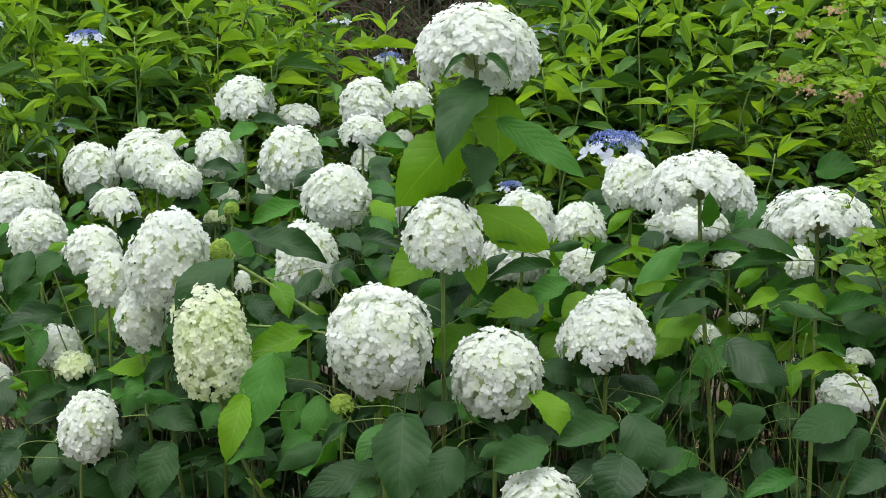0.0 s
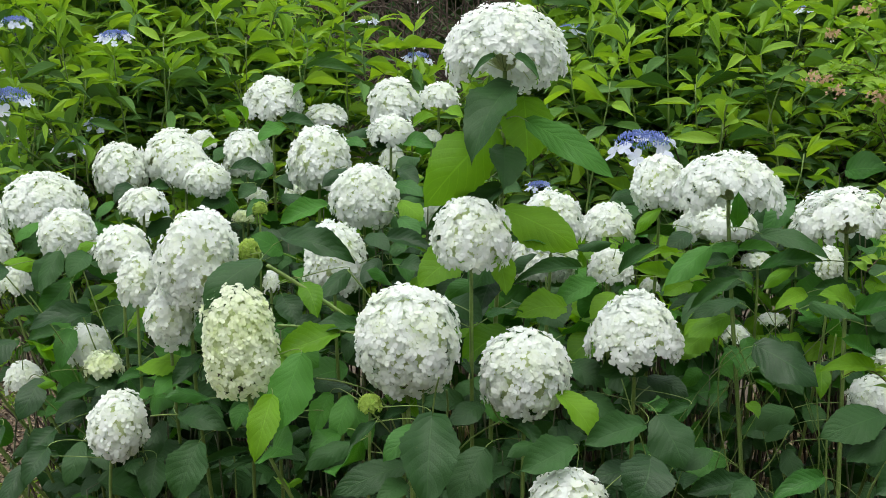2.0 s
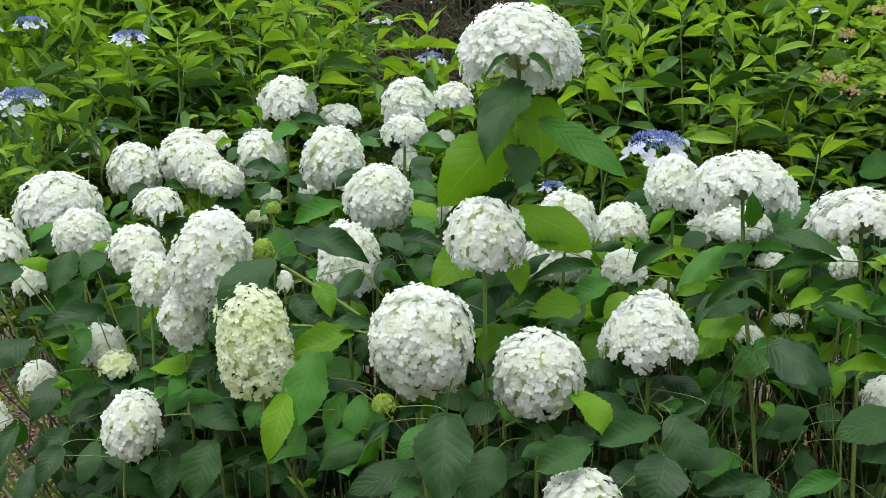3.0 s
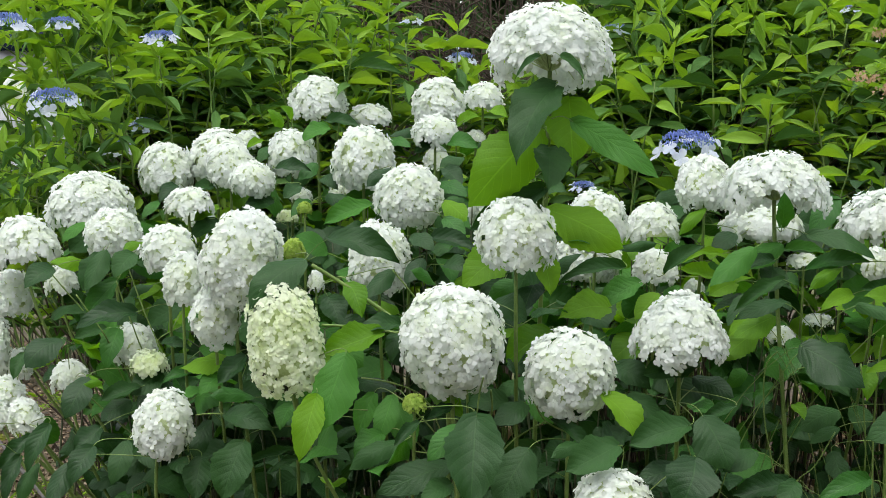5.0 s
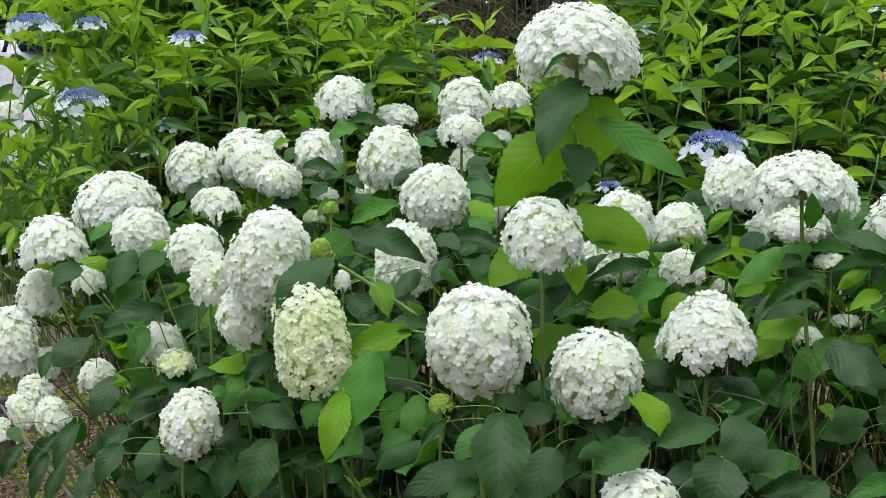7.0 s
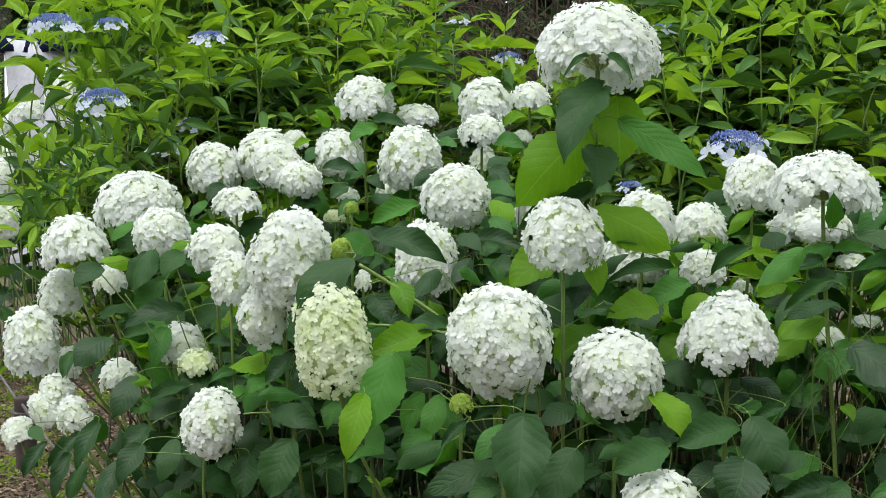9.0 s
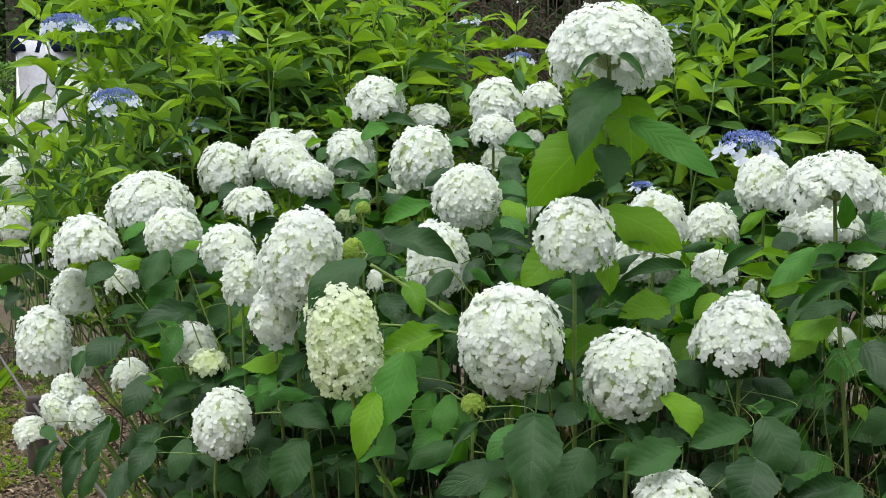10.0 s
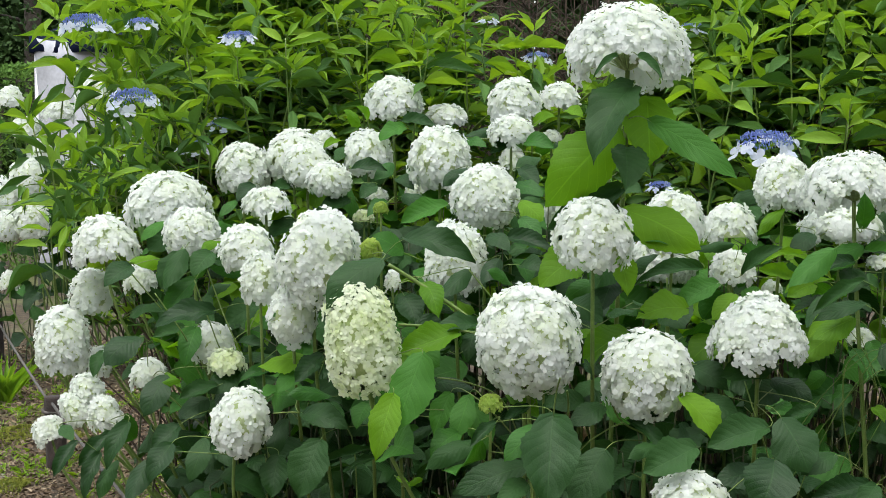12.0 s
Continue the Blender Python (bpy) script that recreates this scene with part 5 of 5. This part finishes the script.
spray_leaf(-0.819, 3.888, 0.837, -0.859, 3.834, 0.753, 0.070, 0, 'old', 188)
spray_leaf(-0.838, 3.887, 0.821, -0.777, 3.843, 0.840, 0.022, 0, 'new', 189)
spray_leaf(-0.874, 3.739, 0.753, -0.910, 3.684, 0.659, 0.047, 0, 'old', 190)
spray_leaf(-0.923, 3.782, 0.722, -0.985, 3.728, 0.656, 0.037, 0, 'old', 191)
spray_leaf(-0.937, 3.732, 0.685, -0.960, 3.677, 0.591, 0.039, 0, 'old', 192)
spray_leaf(-0.899, 3.732, 0.667, -0.928, 3.679, 0.594, 0.039, 0, 'old', 193)
spray_leaf(-0.976, 3.685, 0.719, -1.015, 3.632, 0.653, 0.036, 0, 'old', 194)
spray_leaf(-1.036, 3.778, 0.735, -0.995, 3.731, 0.713, 0.034, 0, 'old', 195)
spray_leaf(-0.807, 3.643, 0.685, -0.846, 3.589, 0.609, 0.054, 0, 'old', 196)
spray_leaf(-0.758, 3.647, 0.722, -0.795, 3.594, 0.650, 0.059, 0, 'old', 197)


def side_stem(radius, *points):
    knots = [Vector(p) for p in points]
    way = (knots[-1] - knots[-2]).normalized() * 0.10
    knots += [knots[-1] + way + Vector((0, 0.06, -0.06)), knots[-1] + way + Vector((0, 0.16, -0.40))]
    pts = []
    for i in range(len(knots) - 1):
        a, b, c, d = knots[max(i - 1, 0)], knots[i], knots[i + 1], knots[min(i + 2, len(knots) - 1)]
        pts += bend(b, b + (c - a) / 6, c - (d - b) / 6, c, 5)[:-1]
    owner = min(canes, key=lambda c: abs(c.location.x - pts[-1].x) + abs(c.location.y - pts[-1].y) * 1.5)
    part("side_stem", mesh_of("side_stem", *tube(pts, radius, 6), STALK), owner)


side_stem(0.0048, (-0.277, 3.623, 1.122), (-0.209, 3.646, 1.077), (-0.107, 3.665, 1.004), (-0.052, 3.687, 0.943))
side_stem(0.0030, (-0.252, 3.567, 0.999), (-0.182, 3.592, 0.992), (-0.109, 3.616, 0.979), (-0.039, 3.640, 0.961))
side_stem(0.0018, (-0.106, 3.663, 1.109), (-0.064, 3.685, 1.055), (-0.028, 3.709, 1.003))
side_stem(0.0018, (-0.541, 3.706, 0.784), (-0.471, 3.731, 0.779))
side_stem(0.0018, (-0.169, 3.556, 0.888), (-0.099, 3.580, 0.872), (-0.037, 3.604, 0.838), (-0.003, 3.626, 0.767))
side_stem(0.0015, (-0.199, 3.553, 0.820), (-0.141, 3.578, 0.812), (-0.088, 3.601, 0.771))
side_stem(0.0018, (0.086, 3.415, 0.909), (0.078, 3.441, 0.868), (0.073, 3.465, 0.812))
side_stem(0.0021, (0.193, 3.538, 0.852), (0.222, 3.562, 0.794), (0.299, 3.583, 0.747), (0.319, 3.606, 0.669))
side_stem(0.0018, (0.221, 3.534, 0.799), (0.177, 3.562, 0.770), (0.130, 3.589, 0.723))
side_stem(0.0018, (0.769, 3.848, 0.906), (0.746, 3.874, 0.863), (0.750, 3.894, 0.741), (0.778, 3.912, 0.603), (0.784, 3.934, 0.518))
side_stem(0.003, (1.146, 3.685, 0.817), (1.100, 3.707, 0.693), (1.063, 3.731, 0.609), (1.045, 3.754, 0.517))
side_stem(0.0024, (0.371, 4.204, 1.047), (0.378, 4.222, 0.903), (0.383, 4.240, 0.743))
side_stem(0.0018, (-1.001, 4.182, 1.103), (-0.950, 4.207, 1.031), (-0.878, 4.232, 0.935), (-0.840, 4.256, 0.853))
side_stem(0.0018, (-0.851, 3.933, 0.818), (-0.797, 3.959, 0.757), (-0.728, 3.986, 0.685), (-0.672, 4.010, 0.598))
side_stem(0.0015, (0.479, 3.576, 0.881), (0.513, 3.596, 0.780), (0.541, 3.617, 0.696))
side_stem(0.0018, (-0.858, 3.971, 1.025), (-0.825, 3.994, 0.969), (-0.791, 4.017, 0.906))
side_stem(0.0018, (-0.733, 3.970, 1.084), (-0.699, 3.990, 0.976), (-0.657, 4.009, 0.866))
side_stem(0.0018, (-0.763, 3.969, 1.057), (-0.745, 3.992, 0.989), (-0.724, 4.015, 0.919))
side_stem(0.0018, (0.946, 3.792, 0.886), (0.959, 3.813, 0.779), (0.970, 3.833, 0.671))
side_stem(0.0024, (0.995, 3.794, 0.950), (0.992, 3.817, 0.869), (0.988, 3.836, 0.723), (0.990, 3.851, 0.534))
side_stem(0.0015, (0.888, 3.784, 0.732), (0.849, 3.809, 0.650), (0.811, 3.835, 0.606))
side_stem(0.0018, (-0.050, 3.499, 0.822), (-0.015, 3.523, 0.779), (0.009, 3.547, 0.732))
side_stem(0.0024, (0.106, 3.590, 0.857), (0.109, 3.614, 0.805), (0.094, 3.637, 0.714))


# lacecap flowers on the shrubs behind
lacecap(bush_right, (0.673, 4.638, 1.383), 0.171, 14, 1087)
lacecap(bush_left, (-0.964, 5.036, 1.369), 0.095, 14, 72)
lacecap(bush_left, (-0.898, 5.132, 1.436), 0.078, 25, 122)
lacecap(bush_left, (-0.807, 4.909, 1.685), 0.099, 14, 152)
lacecap(bush_edge, (-1.107, 4.865, 1.509), 0.147, 16, 235)
lacecap(bush_left, (-1.261, 4.920, 1.727), 0.148, 14, 148)
lacecap(bush_left, (-1.104, 4.974, 1.730), 0.091, 10, 250)
lacecap(bush_centre, (0.402, 4.783, 1.258), 0.074, 12, 905)
lacecap(bush_right, (1.307, 5.347, 1.799), 0.094, 10, 1385)
lacecap(bush_middle, (0.052, 5.866, 1.720), 0.085, 10, 680)
lacecap(bush_centre, (0.580, 5.657, 1.755), 0.091, 10, 962)
lacecap(bush_middle, (0.072, 5.956, 1.674), 0.096, 10, 690)
lacecap(bush_end, (1.648, 5.520, 1.782), 0.102, 10, 1545)
lacecap(bush_middle, (-0.098, 5.593, 1.778), 0.07, 8, 3, False)

# shoot tips that stand out on the shrubs behind
shoot_tip(bush_left, (-0.955, 5.149, 1.648), 0)
shoot_tip(bush_left, (-0.834, 5.048, 1.634), 1)
shoot_tip(bush_left, (-0.688, 5.046, 1.687), 2)
shoot_tip(bush_left, (-0.675, 5.087, 1.599), 3)
shoot_tip(bush_left, (-0.461, 5.226, 1.698), 4)
shoot_tip(bush_middle, (-0.264, 5.074, 1.669), 5)
shoot_tip(bush_middle, (-0.110, 5.305, 1.686), 6)
shoot_tip(bush_centre, (0.052, 5.396, 1.737), 7)
shoot_tip(bush_middle, (-0.163, 5.313, 1.780), 8)
shoot_tip(bush_middle, (-0.005, 5.394, 1.676), 9)
shoot_tip(bush_middle, (-0.292, 5.119, 1.615), 10)
shoot_tip(bush_right, (1.044, 5.069, 1.699), 11)
shoot_tip(bush_right, (1.184, 4.970, 1.723), 12)
shoot_tip(bush_right, (1.114, 4.618, 1.349), 13)
shoot_tip(bush_right, (0.939, 4.867, 1.439), 14)
shoot_tip(bush_right, (0.614, 4.888, 1.551), 15)
shoot_tip(bush_right, (0.679, 4.988, 1.672), 16)
shoot_tip(bush_right, (0.875, 4.971, 1.548), 17)
shoot_tip(bush_right, (0.510, 4.990, 1.597), 18)
shoot_tip(bush_right, (0.807, 5.082, 1.753), 19)
shoot_tip(bush_right, (1.086, 5.063, 1.648), 20)
shoot_tip(bush_left, (-0.917, 5.047, 1.564), 21)
shoot_tip(bush_left, (-1.053, 5.157, 1.702), 22)
shoot_tip(bush_left, (-0.556, 5.234, 1.760), 23)
shoot_tip(bush_edge, (-1.369, 5.148, 1.680), 24)
shoot_tip(bush_edge, (-1.420, 5.246, 1.766), 25)
shoot_tip(bush_edge, (-1.352, 5.141, 1.570), 26)
shoot_tip(bush_edge, (-1.427, 4.942, 1.457), 27)
shoot_tip(bush_edge, (-1.405, 4.892, 1.407), 28)
shoot_tip(bush_edge, (-1.343, 4.844, 1.358), 29)
shoot_tip(bush_left, (-0.989, 5.069, 1.669), 30)
shoot_tip(bush_left, (-1.141, 5.058, 1.601), 31)
shoot_tip(bush_edge, (-1.269, 4.746, 1.255), 32)
shoot_tip(bush_edge, (-1.291, 4.644, 1.149), 33)
shoot_tip(bush_left, (-1.186, 4.948, 1.399), 34)

# shoots that arch out over the tent and the path
arching_shoot(bush_left, (-1.010, 4.892, 1.152), (-1.135, 4.660, 1.297), 0, 0.4)
arching_shoot(bush_left, (-1.026, 4.889, 1.120), (-1.174, 4.654, 1.224), 1, 0.4)
arching_shoot(bush_edge, (-1.113, 4.986, 1.223), (-1.314, 4.748, 1.303), 2, 0.4)
arching_shoot(bush_left, (-1.013, 4.992, 1.248), (-1.166, 4.758, 1.364), 3, 0.4)
arching_shoot(bush_left, (-0.979, 4.995, 1.265), (-1.086, 4.762, 1.375), 4, 0.4)
arching_shoot(bush_edge, (-1.069, 4.938, 1.183), (-1.288, 4.696, 1.225), 5, 0.4)
arching_shoot(bush_edge, (-1.168, 5.080, 1.245), (-1.392, 4.842, 1.350), 6, 0.4)
arching_shoot(bush_edge, (-1.236, 5.074, 1.194), (-1.424, 4.834, 1.252), 7, 0.4)
arching_shoot(bush_left, (-1.065, 4.838, 1.090), (-1.232, 4.600, 1.159), 8, 0.4)
arching_shoot(bush_left, (-0.944, 4.899, 1.218), (-1.025, 4.666, 1.305), 9, 0.4)
arching_shoot(bush_edge, (-1.230, 5.128, 1.295), (-1.323, 4.895, 1.390), 10, 0.4)
arching_shoot(bush_left, (-1.083, 5.088, 1.313), (-1.156, 4.857, 1.423), 11, 0.4)
arching_shoot(bush_edge, (-1.190, 5.182, 1.381), (-1.269, 4.947, 1.440), 12, 0.4)
arching_shoot(bush_left, (-1.130, 4.981, 1.148), (-1.237, 4.748, 1.255), 13, 0.4)
arching_shoot(bush_left, (-0.998, 5.093, 1.330), (-1.001, 4.864, 1.439), 14, 0.4)
arching_shoot(bush_left, (-0.895, 5.095, 1.296), (-0.928, 4.865, 1.399), 15, 0.4)
arching_shoot(bush_edge, (-1.183, 5.237, 1.486), (-1.256, 5.006, 1.599), 16)
arching_shoot(bush_left, (-1.138, 5.190, 1.459), (-1.178, 4.958, 1.548), 17)
arching_shoot(bush_left, (-1.158, 5.290, 1.557), (-1.201, 5.062, 1.702), 18)
arching_shoot(bush_left, (-1.190, 5.188, 1.468), (-1.211, 4.955, 1.523), 19)
arching_shoot(bush_edge, (-1.202, 5.286, 1.522), (-1.331, 5.055, 1.675), 20)
arching_shoot(bush_edge, (-1.215, 5.382, 1.560), (-1.411, 5.151, 1.753), 21)
arching_shoot(bush_left, (-1.161, 5.387, 1.596), (-1.183, 5.161, 1.760), 22)
arching_shoot(bush_left, (-1.105, 5.297, 1.628), (-1.148, 5.062, 1.662), 23)
arching_shoot(bush_left, (-1.107, 5.390, 1.614), (-1.085, 5.165, 1.760), 24)
arching_shoot(bush_left, (-1.035, 5.299, 1.610), (-1.023, 5.070, 1.702), 25)
arching_shoot(bush_left, (-0.858, 5.303, 1.557), (-0.846, 5.073, 1.635), 26)
arching_shoot(bush_edge, (-1.316, 5.125, 1.312), (-1.425, 4.894, 1.444), 27)
arching_shoot(bush_right, (0.826, 5.311, 1.663), (0.858, 5.082, 1.790), 28)
arching_shoot(bush_right, (0.916, 5.210, 1.624), (0.917, 4.983, 1.746), 29)
arching_shoot(bush_right, (1.215, 5.296, 1.681), (1.145, 5.070, 1.783), 30)
arching_shoot(bush_right, (1.298, 5.194, 1.624), (1.282, 4.968, 1.746), 31)
arching_shoot(bush_end, (1.343, 5.096, 1.586), (1.318, 4.867, 1.675), 32)
arching_shoot(bush_end, (1.445, 5.092, 1.603), (1.412, 4.865, 1.699), 33)
arching_shoot(bush_end, (1.469, 4.992, 1.532), (1.446, 4.764, 1.622), 34)
arching_shoot(bush_end, (1.437, 5.192, 1.676), (1.406, 4.964, 1.771), 35)
arching_shoot(bush_end, (1.541, 5.190, 1.711), (1.493, 4.961, 1.783), 36)
arching_shoot(bush_right, (0.702, 5.316, 1.663), (0.655, 5.090, 1.770), 37)
arching_shoot(bush_right, (0.606, 5.414, 1.650), (0.598, 5.187, 1.777), 38)
arching_shoot(bush_middle, (-0.420, 5.457, 1.650), (-0.366, 5.227, 1.777), 39)
arching_shoot(bush_left, (-0.837, 5.381, 1.663), (-0.782, 5.150, 1.770), 40)
arching_shoot(bush_end, (1.376, 4.895, 1.431), (1.389, 4.664, 1.508), 41)
arching_shoot(bush_edge, (-1.249, 5.340, 1.657), (-1.280, 5.111, 1.784), 42)
arching_shoot(bush_left, (-1.187, 5.344, 1.684), (-1.212, 5.115, 1.787), 43)
arching_shoot(bush_left, (-1.203, 5.294, 1.646), (-1.230, 5.062, 1.716), 44)
arching_shoot(bush_left, (-1.106, 5.299, 1.663), (-1.125, 5.071, 1.780), 45)
arching_shoot(bush_left, (-1.017, 5.302, 1.646), (-0.990, 5.076, 1.770), 46)


# ---- leafy shoots that fill the bed ----
def bed_height(x, y):
    """Height of the leaf canopy, rising from the path to the back of the bed."""
    t = min(1, max(0, (y - 3.45) / 1.5))
    return 0.56 + 0.66 * t + 0.06 * noise.noise(Vector((x * 2, y * 2, 3)))


fill = random.Random(77)
for i in range(170):
    x, y = fill.uniform(-1.45, 1.75), fill.uniform(3.65, 5.1)
    if x < 0.10 - 0.215 * y:
        continue
    if y < (4.2 if x < -0.1 else 4.0) and fill.random() < 0.75:
        continue
    if x > 0.5 and y < 4.6 and fill.random() < 0.6:
        continue
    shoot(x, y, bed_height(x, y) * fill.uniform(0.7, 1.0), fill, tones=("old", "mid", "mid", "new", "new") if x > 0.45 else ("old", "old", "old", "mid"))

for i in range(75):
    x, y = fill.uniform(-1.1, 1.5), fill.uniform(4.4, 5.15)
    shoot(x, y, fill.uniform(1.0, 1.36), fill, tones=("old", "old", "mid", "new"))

# dark leaves added to fill the gaps, their dark colour standing in for shade
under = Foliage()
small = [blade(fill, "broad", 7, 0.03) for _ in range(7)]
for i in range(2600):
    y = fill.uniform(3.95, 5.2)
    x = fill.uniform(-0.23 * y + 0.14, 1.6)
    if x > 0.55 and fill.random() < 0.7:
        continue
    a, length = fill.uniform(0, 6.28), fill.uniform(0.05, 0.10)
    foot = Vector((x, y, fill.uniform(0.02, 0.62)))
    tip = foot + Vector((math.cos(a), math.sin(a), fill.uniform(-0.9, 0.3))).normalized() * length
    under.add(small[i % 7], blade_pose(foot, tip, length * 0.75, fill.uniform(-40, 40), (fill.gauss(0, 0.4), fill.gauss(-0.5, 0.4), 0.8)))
tagged(new("undergrowth", under.mesh("undergrowth", LEAF_SHADE)), "dark green filler leaves standing in for the deep shade of the bed", "undergrowth", "", "stuff")

# the fence, the ground plants and the litter beside the path
for i in range(48):
    shoot(fill.uniform(-3.3, -2.0), fill.uniform(9.3, 10.6), fill.uniform(0.75, 1.35), fill, 0.15, 0.14, ("old", "old", "old", "mid"), None)


def abelia(x, y, spread, height, count, seed, label, first=9, blooms=(), tips=(), leafy=4):
    """A shrub of thin arching twigs with small pointed leaves; blooms: twig ends that carry salmon flower clusters."""
    r = random.Random(seed)
    owner = thing("abelia", (x, y, 0), label, "shrub", "abelia shrubs")
    fol = Foliage()
    ends = [Vector(b) for b in (*blooms, *tips)]
    while len(ends) < count:
        a = r.uniform(0, 6.28)
        reach = spread * r.uniform(0.4, 1.0)
        ends.append(Vector((x + math.cos(a) * reach, y + math.sin(a) * reach * 0.6, height * r.uniform(0.7, 1.0) - 0.15 * r.random())))
    for i, end in enumerate(ends):
        h = end.z + r.uniform(0.0, 0.12)
        pts = bend((x + r.uniform(-0.1, 0.1), y + r.uniform(-0.1, 0.1), -0.02), (x, y, h * 0.7), (x + (end.x - x) * 0.4, y + (end.y - y) * 0.4, h * 1.08), end, 26)
        part("twig", mesh_of("twig", *tube(pts, [0.0032 - 0.0022 * k / 26 for k in range(27)], 5), TWIG), owner)
        for k in range(first, 27):
            for s in range(leafy):
                b = r.uniform(0, 6.28)
                w = Vector((math.cos(b), math.sin(b), r.uniform(-0.1, 0.6))).normalized() * r.uniform(0.025, 0.055)
                fol.add(THIN[r.randrange(7)], blade_pose(pts[k], pts[k] + w, w.length * r.uniform(0.38, 0.5), r.uniform(-30, 30)))
        if i < len(blooms):
            v, f = [], []
            for _ in range(26):
                p = end + Vector((r.gauss(0, 0.012), r.gauss(-0.02, 0.012), r.gauss(0, 0.008)))
                sv, sf = floret_shape(r, 0.009)
                turn = Matrix.Translation(p) @ Euler((r.uniform(0, 3), r.uniform(0, 3), 0)).to_matrix().to_4x4()
                n = len(v)
                v.extend(turn @ Vector(q) for q in sv)
                f.extend(tuple(n + j for j in q) for q in sf)
            part("flower", mesh_of("flower", v, f, SALMON, None, False), owner, "salmon-pink flowers", "stuff")
    part("foliage", fol.mesh("foliage", LANCE_REST_NEW), owner, "", "stuff")


abelia(1.66, 5.1, 0.62, 2.05, 42, 31, "abelia shrub with small light leaves and salmon flowers", 9, ((1.163, 4.543, 1.672), (1.105, 4.538, 1.556), (1.138, 4.536, 1.550), (1.181, 4.532, 1.520), (1.275, 4.527, 1.505), (1.296, 4.526, 1.502), (1.381, 4.528, 1.590), (1.250, 4.544, 1.732)))
abelia(1.24, 3.80, 0.27, 1.27, 9, 32, "young abelia with small pointed light green leaves", 17, (), ((1.009, 3.531, 1.245), (1.067, 3.616, 1.289), (1.092, 3.618, 1.332), (1.027, 3.524, 1.161), (1.069, 3.527, 1.227), (1.003, 3.578, 1.109), (1.045, 3.520, 1.102)), 2)

build_post(-1.945, 7.05, 0.295, 0.045)
build_post(-3.20, 10.3, 0.33, 0.043)
build_post(-0.76, 4.12, 0.33, 0.043)
build_rope((-1.99, 7.09, 0.27), (-3.19, 10.26, 0.27), 0.01)
build_rope((-1.95, 7.01, 0.27), (-0.79, 4.17, 0.27), 0.02)
build_iris(-2.68, 8.75, 5)
for i, (x, y, w, d) in enumerate(((-2.02, 6.62, 0.26, 0.5), (-2.33, 7.75, 0.34, 0.7), (-2.1, 7.75, 0.24, 0.4))):
    build_moss(x, y, w, d, i)
build_litter()
